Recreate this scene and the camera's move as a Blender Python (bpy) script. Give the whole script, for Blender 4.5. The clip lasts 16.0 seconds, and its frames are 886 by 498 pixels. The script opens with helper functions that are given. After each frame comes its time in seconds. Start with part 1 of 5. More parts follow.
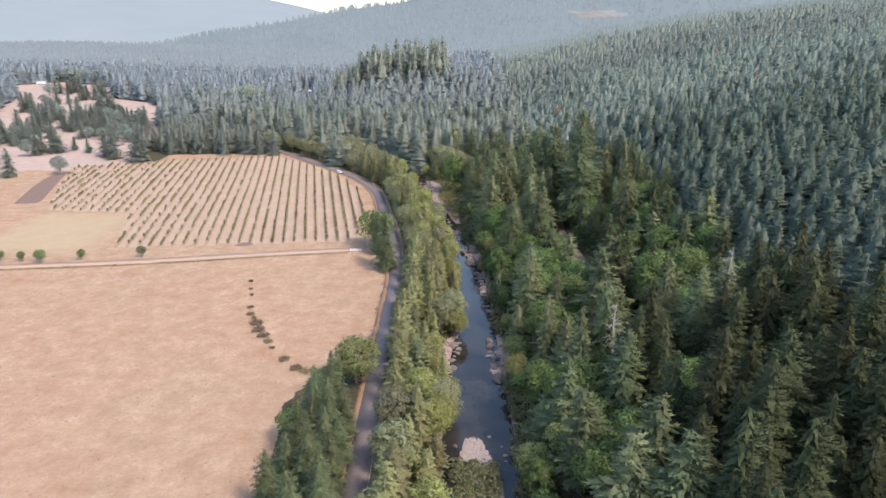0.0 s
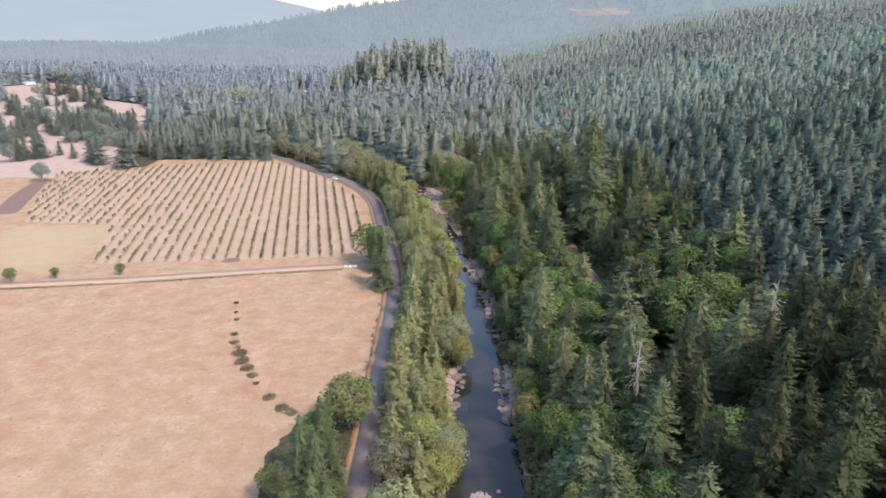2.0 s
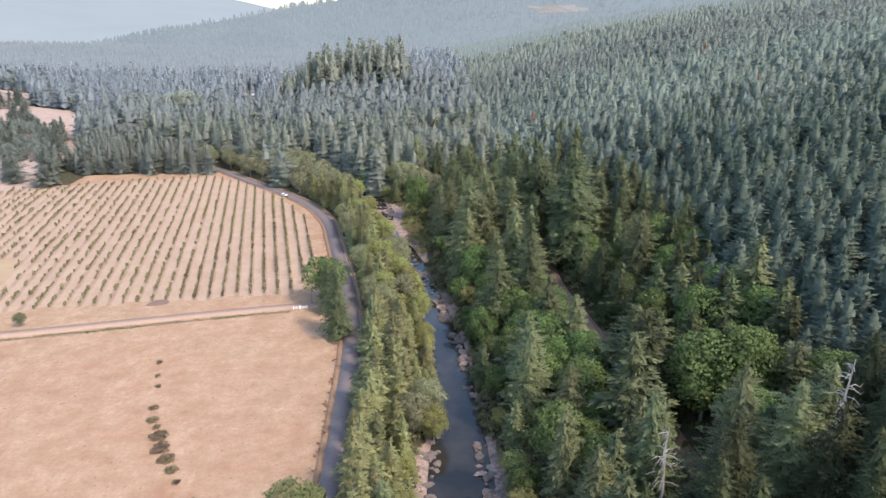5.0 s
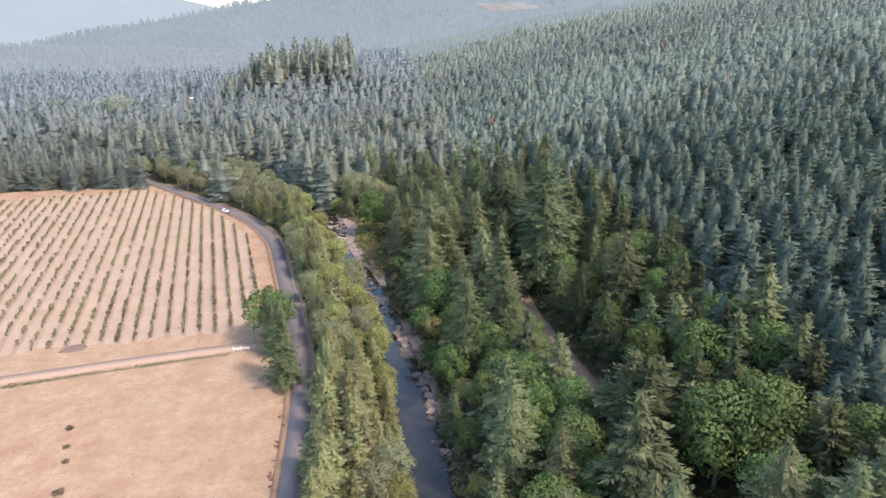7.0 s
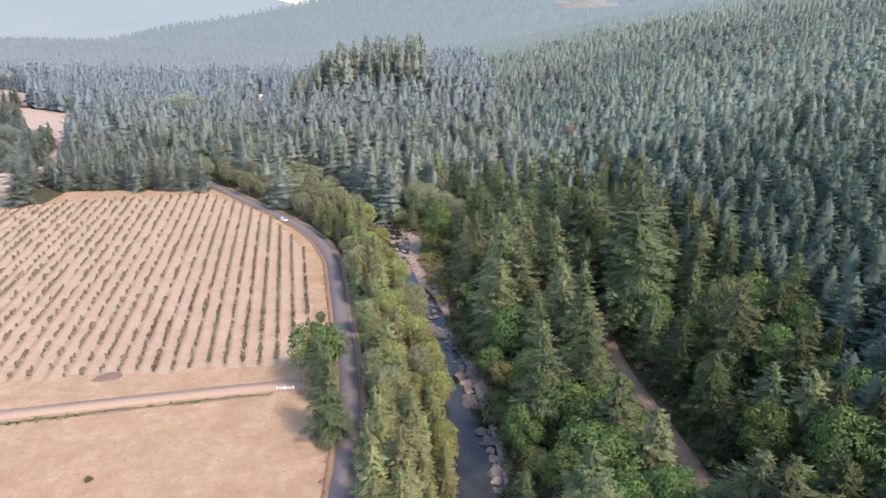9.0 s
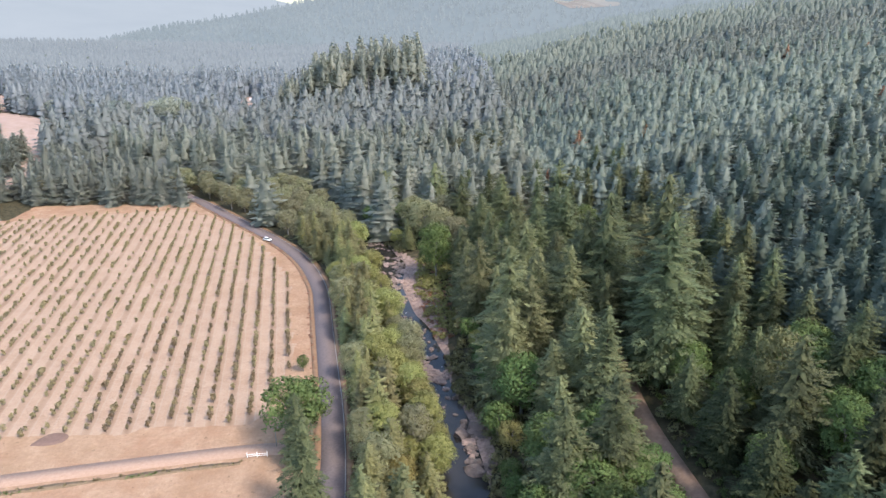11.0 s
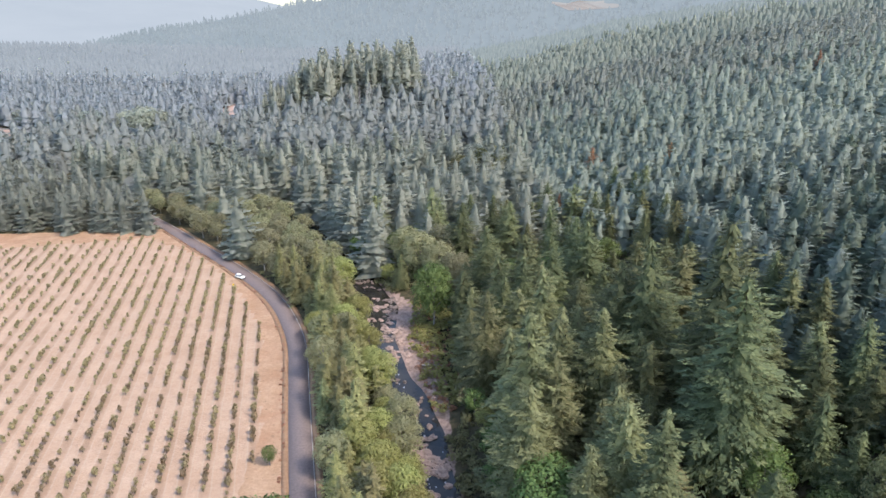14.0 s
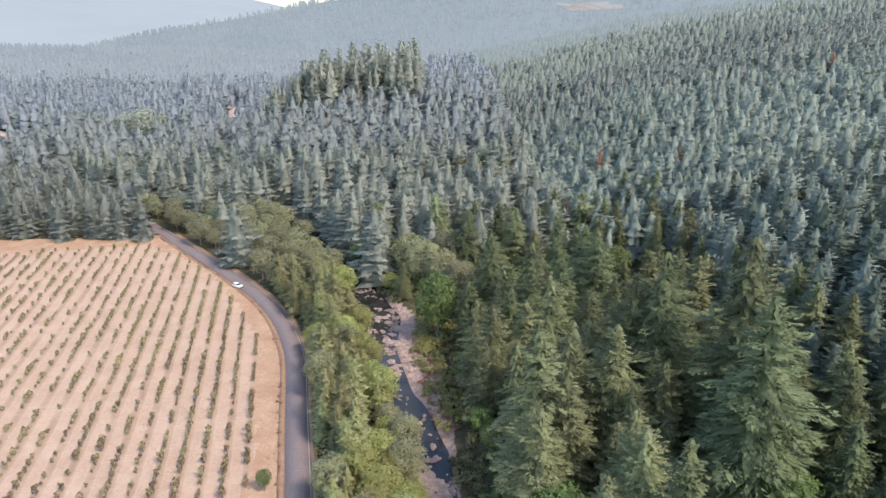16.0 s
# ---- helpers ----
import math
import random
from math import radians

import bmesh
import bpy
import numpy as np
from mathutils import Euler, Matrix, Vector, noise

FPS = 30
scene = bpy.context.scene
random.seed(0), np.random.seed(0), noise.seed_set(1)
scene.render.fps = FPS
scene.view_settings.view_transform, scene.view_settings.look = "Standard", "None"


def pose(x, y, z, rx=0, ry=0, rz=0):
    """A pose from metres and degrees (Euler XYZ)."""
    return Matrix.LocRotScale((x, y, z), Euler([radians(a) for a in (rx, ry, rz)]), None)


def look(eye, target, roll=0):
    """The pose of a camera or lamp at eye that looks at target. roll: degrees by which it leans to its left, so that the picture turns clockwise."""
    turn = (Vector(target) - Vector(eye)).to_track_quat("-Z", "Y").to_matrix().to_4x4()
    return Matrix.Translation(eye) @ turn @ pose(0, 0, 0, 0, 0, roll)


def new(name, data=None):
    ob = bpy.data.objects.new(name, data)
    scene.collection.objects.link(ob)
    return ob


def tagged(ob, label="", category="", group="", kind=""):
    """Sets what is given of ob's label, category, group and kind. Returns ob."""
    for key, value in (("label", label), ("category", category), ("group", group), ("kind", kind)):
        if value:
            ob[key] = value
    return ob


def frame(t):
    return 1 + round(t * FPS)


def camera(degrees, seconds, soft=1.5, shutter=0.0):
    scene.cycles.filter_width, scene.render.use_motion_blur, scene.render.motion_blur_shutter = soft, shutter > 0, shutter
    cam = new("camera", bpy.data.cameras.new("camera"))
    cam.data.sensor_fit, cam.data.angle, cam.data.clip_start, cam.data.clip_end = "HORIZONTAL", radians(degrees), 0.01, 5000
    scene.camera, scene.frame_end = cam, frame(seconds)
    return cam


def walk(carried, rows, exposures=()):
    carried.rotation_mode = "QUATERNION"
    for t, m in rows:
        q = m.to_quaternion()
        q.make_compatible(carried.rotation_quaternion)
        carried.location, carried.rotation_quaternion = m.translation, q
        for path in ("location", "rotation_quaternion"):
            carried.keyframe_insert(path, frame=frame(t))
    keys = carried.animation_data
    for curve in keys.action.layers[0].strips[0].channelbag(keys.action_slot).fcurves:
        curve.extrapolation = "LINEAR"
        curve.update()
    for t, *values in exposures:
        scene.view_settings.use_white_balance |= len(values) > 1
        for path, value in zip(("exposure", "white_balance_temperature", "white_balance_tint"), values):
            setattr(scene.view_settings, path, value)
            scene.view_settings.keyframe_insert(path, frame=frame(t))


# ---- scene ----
cam = camera(66.0, 16.0, 1.45)
METRES, EYE, TILT, LEAN, TURN = 200.0, 99.0, -19.0, 0.0, 0.0
ROWS = [
    (0.0, 0.0, 0.0, 0.0, 0.0, 0.0, 0.0),
    (0.5, -0.001, 0.0219, 0.0083, -0.01, -0.04, 0.03),
    (1.0, -0.002, 0.0469, 0.0179, -0.02, -0.07, 0.06),
    (1.5, -0.003, 0.0744, 0.0277, -0.04, -0.1, 0.09),
    (2.0, -0.004, 0.1036, 0.037, -0.05, -0.14, 0.12),
    (2.5, -0.0051, 0.1337, 0.0473, -0.24, -0.19, 0.2),
    (3.0, -0.0064, 0.1651, 0.0579, -0.64, -0.23, 0.36),
    (3.5, -0.0074, 0.1966, 0.0694, -0.68, -0.26, 0.41),
    (4.0, -0.0079, 0.2291, 0.0803, -0.78, -0.28, 0.45),
    (6.5, -0.0083, 0.3972, 0.135, -7.32, -0.62, 3.05),
    (7.0, -0.0068, 0.4312, 0.1465, -7.12, -0.66, 3.0),
    (7.5, -0.0038, 0.4653, 0.1594, -1.48, -0.58, 0.85),
    (8.0, -0.0018, 0.4999, 0.1714, -1.5, -0.6, 0.86),
    (8.5, -0.0004, 0.5342, 0.1838, -1.54, -0.65, 0.87),
    (9.0, 0.0008, 0.5688, 0.1963, -1.58, -0.69, 0.89),
    (11.5, 0.0043, 0.7417, 0.2562, -1.83, -0.74, 1.07),
    (12.0, 0.0046, 0.7762, 0.268, -1.89, -0.75, 1.1),
    (12.5, 0.0051, 0.8108, 0.28, -1.96, -0.77, 1.13),
    (13.0, 0.0053, 0.8453, 0.2924, -2.03, -0.79, 1.18),
    (13.5, 0.0052, 0.8767, 0.3033, -2.1, -0.63, 1.19),
    (14.0, 0.0049, 0.902, 0.3123, -2.17, -0.59, 1.23),
    (14.5, 0.0051, 0.9206, 0.3186, -2.15, -0.53, 1.25),
    (15.0, 0.005, 0.9328, 0.3224, -2.1, -0.45, 1.25),
    (15.5, 0.0055, 0.9397, 0.324, -1.99, -0.42, 1.25),
    (16.0, 0.0055, 0.9441, 0.3246, -1.9, -0.48, 1.24),
]
walk(cam, [(t, pose(0, 0, EYE, TILT, LEAN, TURN) @ pose(METRES * x, METRES * y, METRES * z, 90 + pitch, roll, yaw)) for t, x, y, z, yaw, pitch, roll in ROWS],
     [(0.0, 1.62), (4.0, 1.62), (6.5, 1.76), (7.0, 1.76), (7.5, 1.68), (9.0, 1.68), (12.0, 1.72), (16.0, 1.72)])


# ---- world, sun, exposure ----
SUN_ELEV, SUN_AZ = radians(50), radians(133)          # azimuth clockwise from +y
world = bpy.data.worlds.new("smoky_sky")
scene.world = world
world.use_nodes = True
wn = world.node_tree.nodes
sky = wn.new("ShaderNodeTexSky")
sky.sky_type, sky.sun_disc = "NISHITA", False
sky.sun_elevation, sky.sun_rotation = SUN_ELEV, SUN_AZ
sky.air_density, sky.dust_density, sky.ozone_density = 1.1, 1.4, 1.4
wn["Background"].inputs["Strength"].default_value = 0.15
world.node_tree.links.new(sky.outputs[0], wn["Background"].inputs["Color"])
sun = new("sun", bpy.data.lights.new("sun", "SUN"))
sun.data.energy, sun.data.angle, sun.data.color = 1.55, radians(10), (1.0, 0.875, 0.75)
toward = Vector((math.sin(SUN_AZ) * math.cos(SUN_ELEV), math.cos(SUN_AZ) * math.cos(SUN_ELEV), math.sin(SUN_ELEV)))
sun.matrix_world = look(toward * 400, (0, 0, 0))

rng = np.random.default_rng(7)


# ---- materials ----
class Nodes:
    """A short way to write node materials."""

    def __init__(self, name):
        self.mat = bpy.data.materials.new(name)
        self.mat.use_nodes = True
        self.tree = self.mat.node_tree
        self.bsdf = self.tree.nodes["Principled BSDF"]
        self.out = self.tree.nodes["Material Output"]

    def node(self, kind, **sets):
        n = self.tree.nodes.new("ShaderNode" + kind)
        for key, value in sets.items():
            setattr(n, key, value)
        return n

    def link(self, a, b):
        self.tree.links.new(a, b)

    def value(self, socket, v):
        if hasattr(v, "is_linked"):
            self.link(v, socket)
        else:
            socket.default_value = v

    def place(self):
        return self.node("NewGeometry").outputs["Position"]

    def noise(self, scale, detail=3.0, rough=0.55, at=None, stretch=None):
        at = at or self.place()
        if stretch:
            m = self.node("Mapping")
            m.inputs["Scale"].default_value = stretch
            self.link(at, m.inputs["Vector"])
            at = m.outputs[0]
        n = self.node("TexNoise")
        n.inputs["Scale"].default_value, n.inputs["Detail"].default_value, n.inputs["Roughness"].default_value = scale, detail, rough
        self.link(at, n.inputs["Vector"])
        return n.outputs["Fac"]

    def span(self, v, a, b, lo=0.0, hi=1.0):
        n = self.node("MapRange")
        n.clamp = True
        self.link(v, n.inputs[0])
        for i, x in enumerate((a, b, lo, hi)):
            n.inputs[i + 1].default_value = x
        return n.outputs[0]

    def math(self, op, a, b=0.0):
        n = self.node("Math", operation=op)
        self.value(n.inputs[0], a)
        self.value(n.inputs[1], b)
        return n.outputs[0]

    def mix(self, f, a, b, blend="MIX"):
        n = self.node("Mix", data_type="RGBA", blend_type=blend)
        for s, v in ((n.inputs["Factor"], f), (n.inputs[6], a), (n.inputs[7], b)):
            self.value(s, (*v, 1) if isinstance(v, tuple) and len(v) == 3 else v)
        return n.outputs[2]

    def bump(self, h, strength, distance):
        n = self.node("Bump")
        n.inputs["Strength"].default_value, n.inputs["Distance"].default_value = strength, distance
        self.link(h, n.inputs["Height"])
        self.link(n.outputs[0], self.bsdf.inputs["Normal"])

    def done(self, colour, rough=0.8, spec=0.3):
        self.value(self.bsdf.inputs["Base Color"], (*colour, 1) if isinstance(colour, tuple) else colour)
        self.value(self.bsdf.inputs["Roughness"], rough)
        self.bsdf.inputs["Specular IOR Level"].default_value = spec
        return self.mat


def foliage(name, dark, mid, light, patch=0.35, through_leaf=0.35, spark=0.5, grain=0.45):
    """Needles or leaves: three greens, varied leaf by leaf, clump by clump and tree by tree."""
    n = Nodes(name)
    info = n.node("ObjectInfo").outputs["Random"]
    isle = n.node("NewGeometry").outputs["Random Per Island"]
    clump = n.span(n.noise(patch, 3.0), 0.33, 0.67)
    fine = n.span(n.noise(2.6, 4.0, 0.65), 0.36, 0.66)
    c = n.mix(clump, dark, mid)
    c = n.mix(n.math("MULTIPLY", n.math("POWER", isle, 1.3), spark), c, light)
    c = n.mix(n.math("MULTIPLY", fine, grain), c, dark)
    n.bump(fine, 0.9 * grain, 0.2)
    hsv = n.node("HueSaturation")
    n.link(n.span(info, 0, 1, 0.475, 0.515), hsv.inputs["Hue"])
    n.link(n.span(info, 0, 1, 0.8, 1.2), hsv.inputs["Value"])
    n.link(c, hsv.inputs["Color"])
    n.done(hsv.outputs[0], 0.8, 0.12)
    # a leaf lets about as much light through as it throws back
    t = n.node("BsdfTranslucent")
    k = min(1.0, 2 * through_leaf)
    n.link(n.mix(1.0, hsv.outputs[0], (k, k, 0.85 * k), "MULTIPLY"), t.inputs["Color"])
    m = n.node("AddShader")
    n.link(n.bsdf.outputs[0], m.inputs[0])
    n.link(t.outputs[0], m.inputs[1])
    n.link(m.outputs[0], n.out.inputs["Surface"])
    return n.mat


FIR = foliage("fir_needles", (0.043, 0.054, 0.030), (0.097, 0.114, 0.056), (0.186, 0.197, 0.092), 0.35, 0.28, 0.45)
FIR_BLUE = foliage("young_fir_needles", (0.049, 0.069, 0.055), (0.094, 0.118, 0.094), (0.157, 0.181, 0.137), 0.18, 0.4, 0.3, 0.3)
# farther stands get paler needles: smoke haze mixed into the base colour
FIR_HAZE_MID = foliage("tall_fir_needles_hazed", (0.116, 0.127, 0.125), (0.157, 0.169, 0.163), (0.201, 0.207, 0.193), 0.08, 0.6, 0.2, 0.2)
FIR_HAZE_EDGE = foliage("roadside_fir_needles_hazed", (0.100, 0.109, 0.092), (0.150, 0.157, 0.133), (0.202, 0.206, 0.168), 0.14, 0.5, 0.25, 0.25)
FIR_HAZE_SLOPE = foliage("slope_fir_needles_hazed", (0.123, 0.140, 0.126), (0.166, 0.181, 0.161), (0.209, 0.220, 0.189), 0.07, 0.6, 0.18, 0.18)
FIR_HAZE_HILL = foliage("hill_fir_needles_hazed", (0.084, 0.102, 0.089), (0.136, 0.152, 0.129), (0.191, 0.203, 0.168), 0.12, 0.5, 0.25, 0.25)
FIR_HAZE_FAR = foliage("valley_fir_needles_hazed", (0.123, 0.136, 0.146), (0.146, 0.160, 0.171), (0.173, 0.182, 0.193), 0.05, 0.7, 0.08, 0.08)
# fir needles darkened to stand in for shade on the near slope
FIR_SHADED = foliage("shaded_fir_needles", (0.022, 0.029, 0.015), (0.048, 0.056, 0.026), (0.103, 0.105, 0.047), 0.35, 0.25)
CEDAR = foliage("olive_fir_needles", (0.071, 0.080, 0.041), (0.131, 0.141, 0.071), (0.218, 0.222, 0.115))
MAPLE = foliage("maple_leaves", (0.040, 0.065, 0.023), (0.092, 0.133, 0.046), (0.176, 0.224, 0.080), 0.35, 0.3)
ALDER = foliage("alder_leaves", (0.131, 0.139, 0.052), (0.193, 0.198, 0.074), (0.261, 0.255, 0.102))
ROAD_ALDER = foliage("road_alder_leaves", (0.114, 0.116, 0.069), (0.168, 0.164, 0.095), (0.226, 0.211, 0.125), 0.3, 0.4, 0.35)
BELT_FIR = foliage("belt_fir_needles", (0.096, 0.100, 0.048), (0.178, 0.174, 0.081), (0.280, 0.255, 0.119))
YELLOW = foliage("turning_leaves", (0.14, 0.125, 0.045), (0.21, 0.19, 0.065), (0.27, 0.24, 0.09))
ROAD_MAPLE = foliage("road_maple_leaves", (0.079, 0.095, 0.039), (0.131, 0.145, 0.058), (0.186, 0.189, 0.081))
# leaf colour greyed for distance haze, like the far firs
OAK_HAZE_FAR = foliage("valley_leaves_hazed", (0.111, 0.125, 0.112), (0.145, 0.162, 0.141), (0.184, 0.197, 0.166), 0.06, 0.6, 0.15, 0.15)
PALE_LEAF = foliage("pale_maple_leaves", (0.166, 0.181, 0.149), (0.223, 0.237, 0.193), (0.275, 0.279, 0.237), 0.2, 0.5, 0.3)
SHRUB = foliage("bank_shrub_leaves", (0.084, 0.084, 0.042), (0.145, 0.138, 0.070), (0.215, 0.195, 0.105))
DRY_SHRUB = foliage("dry_shrub_leaves", (0.085, 0.060, 0.038), (0.143, 0.109, 0.061), (0.195, 0.168, 0.088), 0.8)
HAZEL = foliage("hazel_leaves", (0.112, 0.092, 0.053), (0.185, 0.150, 0.088), (0.264, 0.214, 0.127), 0.9)
RUST = foliage("rusty_leaves", (0.15, 0.085, 0.052), (0.24, 0.14, 0.08), (0.32, 0.20, 0.12), 0.8)
BROWNING = foliage("browning_maple_leaves", (0.070, 0.062, 0.028), (0.135, 0.118, 0.052), (0.205, 0.175, 0.080))
OLIVE_LEAF = foliage("olive_poplar_leaves", (0.085, 0.090, 0.042), (0.145, 0.148, 0.070), (0.205, 0.200, 0.100), 0.35, 0.3)


def bark(name, a, b):
    n = Nodes(name)
    f = n.span(n.noise(3.0, 4.0, stretch=(1, 1, 0.15)), 0.35, 0.65)
    n.bump(f, 0.6, 0.05)
    return n.done(n.mix(f, a, b), 0.9, 0.2)


BARK = bark("fir_bark", (0.055, 0.042, 0.033), (0.13, 0.105, 0.085))
GREY_BARK = bark("alder_bark", (0.13, 0.12, 0.105), (0.26, 0.24, 0.22))
DEADWOOD = bark("bleached_deadwood", (0.20, 0.18, 0.16), (0.40, 0.37, 0.34))


def ground_material():
    n = Nodes("valley_ground")
    at = n.place()
    cover = n.node("Attribute", attribute_name="cover")
    sep = n.node("SeparateColor")
    n.link(cover.outputs["Color"], sep.inputs[0])
    edge = n.span(n.noise(0.25, 4.0), 0.3, 0.7, -0.28, 0.28)
    def mask(i):
        return n.span(n.math("ADD", sep.outputs[i], edge), 0.4, 0.6)
    # dry mown pasture: broad bleached and rosy patches, tufts, bare specks
    broad = n.span(n.noise(0.022, 4.0, 0.6), 0.36, 0.64)
    patch = n.span(n.noise(0.13, 6.0, 0.7), 0.35, 0.68)
    tuft = n.span(n.noise(1.1, 4.0, 0.7), 0.3, 0.72)
    dry = n.mix(broad, (0.285, 0.152, 0.092), (0.272, 0.182, 0.110))
    dry = n.mix(patch, dry, (0.415, 0.285, 0.192))
    streak = n.span(n.noise(0.42, 4.0, 0.62, stretch=(1.0, 0.75, 1.0)), 0.44, 0.74)
    dry = n.mix(n.math("MULTIPLY", streak, 0.55), dry, (0.24, 0.155, 0.10))
    dry = n.mix(n.math("MULTIPLY", tuft, 0.5), dry, (0.22, 0.135, 0.085))
    speck = n.span(n.noise(0.75, 3.0, 0.6), 0.645, 0.70)
    dry = n.mix(n.math("MULTIPLY", speck, 0.7), dry, (0.13, 0.09, 0.055))
    # orchard: worn alleys along the rows
    sx = n.node("SeparateXYZ")
    n.link(at, sx.inputs[0])
    across = n.math("ADD", n.math("MULTIPLY", sx.outputs[0], 0.98357), n.math("MULTIPLY", sx.outputs[1], 0.18052))
    wobble = n.span(n.noise(0.15, 2.0), 0.0, 1.0, -0.35, 0.35)
    cell = n.math("FRACT", n.math("DIVIDE", n.math("ADD", n.math("ADD", across, wobble), 500.0 * ROW_STEP - ROW_ZERO), ROW_STEP))
    away = n.math("ABSOLUTE", n.math("SUBTRACT", cell, 0.5))
    strip = n.math("MULTIPLY", n.span(away, 0.16, 0.44), n.span(n.noise(0.06, 4.0, 0.65), 0.36, 0.6, 0.35, 1.0))
    alley = n.mix(patch, (0.335, 0.226, 0.157), (0.400, 0.290, 0.212))
    row = n.mix(patch, (0.23, 0.15, 0.10), (0.285, 0.19, 0.13))
    rut = n.span(n.math("ABSOLUTE", n.math("SUBTRACT", away, 0.24)), 0.0, 0.06, 0.4, 0.0)
    orchard = n.mix(n.math("MULTIPLY", strip, 1.0), alley, row)
    orchard = n.mix(rut, orchard, (0.39, 0.32, 0.25))
    orchard = n.mix(n.math("MULTIPLY", tuft, 0.3), orchard, (0.19, 0.13, 0.085))
    # forest floor
    litter = n.mix(n.span(n.noise(0.5, 5.0), 0.35, 0.65), (0.035, 0.036, 0.020), (0.085, 0.070, 0.042))
    # river gravel and bedrock
    stone = n.mix(n.span(n.noise(0.7, 5.0, 0.7), 0.35, 0.65), (0.15, 0.108, 0.09), (0.34, 0.25, 0.21))
    # slopes to the north-west, paled to imitate smoke haze, and the close-mown plot beside the orchard
    bleached = n.mix(patch, (0.315, 0.225, 0.180), (0.375, 0.278, 0.232))
    dry = n.mix(n.span(n.math("ADD", cover.outputs["Alpha"], edge), 0.4, 0.6), dry, bleached)
    plot = n.math("MULTIPLY", n.math("MULTIPLY", n.span(sx.outputs[0], -215, -205), n.span(sx.outputs[0], -166, -152, 1, 0)), n.math("MULTIPLY", n.span(sx.outputs[1], 276, 290), n.span(sx.outputs[1], 340, 348, 1, 0)))
    dry = n.mix(n.math("MULTIPLY", plot, 0.7), dry, (0.335, 0.255, 0.155))
    c = n.mix(mask(0), litter, dry)
    c = n.mix(mask(1), c, orchard)
    c = n.mix(mask(2), c, stone)
    n.bump(n.math("ADD", tuft, n.math("MULTIPLY", patch, 2.0)), 0.5, 0.25)
    return n.done(c, 0.95, 0.1)


ROW_STEP, ROW_ZERO = 4.93, 21.0


def plain(name, a, b, scale, rough=0.8, spec=0.3, bumps=0.3, depth=0.03, stretch=None):
    n = Nodes(name)
    f = n.span(n.noise(scale, 5.0, 0.65, stretch=stretch), 0.32, 0.68)
    g = n.span(n.noise(scale * 0.09, 3.0), 0.3, 0.7)
    n.bump(f, bumps, depth)
    m = tuple(0.5 * (p + q) for p, q in zip(a, b))
    return n.done(n.mix(n.math("MULTIPLY", g, 0.5), n.mix(f, a, b), m), rough, spec)


ASPHALT = plain("worn_asphalt", (0.130, 0.102, 0.098), (0.182, 0.148, 0.141), 1.6, 0.95, 0.12, 0.2, 0.01)
GRAVEL = plain("lane_gravel", (0.29, 0.190, 0.138), (0.355, 0.246, 0.184), 1.2, 0.95, 0.1, 0.4, 0.03)
VERGE = plain("dry_verge_grass", (0.175, 0.105, 0.066), (0.27, 0.175, 0.11), 0.7, 0.95, 0.1, 0.5, 0.1)
DIRT = plain("trail_dirt", (0.16, 0.11, 0.08), (0.27, 0.19, 0.14), 0.9, 0.95, 0.1, 0.4, 0.04)
TILLED = plain("tilled_soil", (0.135, 0.088, 0.07), (0.185, 0.122, 0.098), 0.8, 0.95, 0.1, 0.5, 0.06)
DITCH = plain("ditch_soil", (0.130, 0.095, 0.060), (0.215, 0.155, 0.10), 0.9, 0.95, 0.1, 0.5, 0.06)
ROCK = plain("river_rock", (0.085, 0.067, 0.060), (0.195, 0.155, 0.136), 0.8, 0.8, 0.3, 0.7, 0.12)
COBBLE = plain("bar_cobbles", (0.15, 0.115, 0.10), (0.40, 0.32, 0.28), 2.6, 0.9, 0.2, 0.6, 0.1)
PAINT_LINE = plain("road_paint", (0.26, 0.25, 0.23), (0.42, 0.40, 0.37), 3.0, 0.7, 0.3)
WHITE_PAINT = plain("white_paint", (0.72, 0.72, 0.70), (0.82, 0.82, 0.80), 1.5, 0.45, 0.5, 0.05, 0.004)
SIDING = plain("faded_siding", (0.40, 0.36, 0.33), (0.52, 0.48, 0.44), 1.2, 0.7, 0.3)
RED_ROOF = plain("roof_rust", (0.30, 0.13, 0.09), (0.42, 0.20, 0.14), 1.0, 0.7, 0.3)
GREY_ROOF = plain("roof_grey", (0.34, 0.33, 0.33), (0.48, 0.47, 0.46), 1.0, 0.6, 0.3)
RUBBER = plain("tyre_rubber", (0.02, 0.02, 0.02), (0.035, 0.035, 0.035), 6.0)
STEEL = plain("dull_steel", (0.35, 0.35, 0.35), (0.5, 0.5, 0.5), 4.0, 0.5, 0.5)
YELLOW_PAINT = plain("sign_yellow", (0.75, 0.50, 0.06), (0.82, 0.58, 0.09), 4.0, 0.5, 0.4)


def glass_dark():
    n = Nodes("car_glass")
    return n.done((0.02, 0.025, 0.03), 0.05, 0.6)


CAR_GLASS = glass_dark()


def water_material():
    n = Nodes("river_water")
    ripple = n.noise(0.9, 4.0, 0.6, stretch=(1.0, 0.55, 1.0))
    n.bump(ripple, 0.12, 0.06)
    depth = n.span(n.noise(0.09, 3.0), 0.35, 0.65)
    return n.done(n.mix(depth, (0.012, 0.012, 0.012), (0.034, 0.031, 0.028)), 0.05, 0.3)


WATER = water_material()


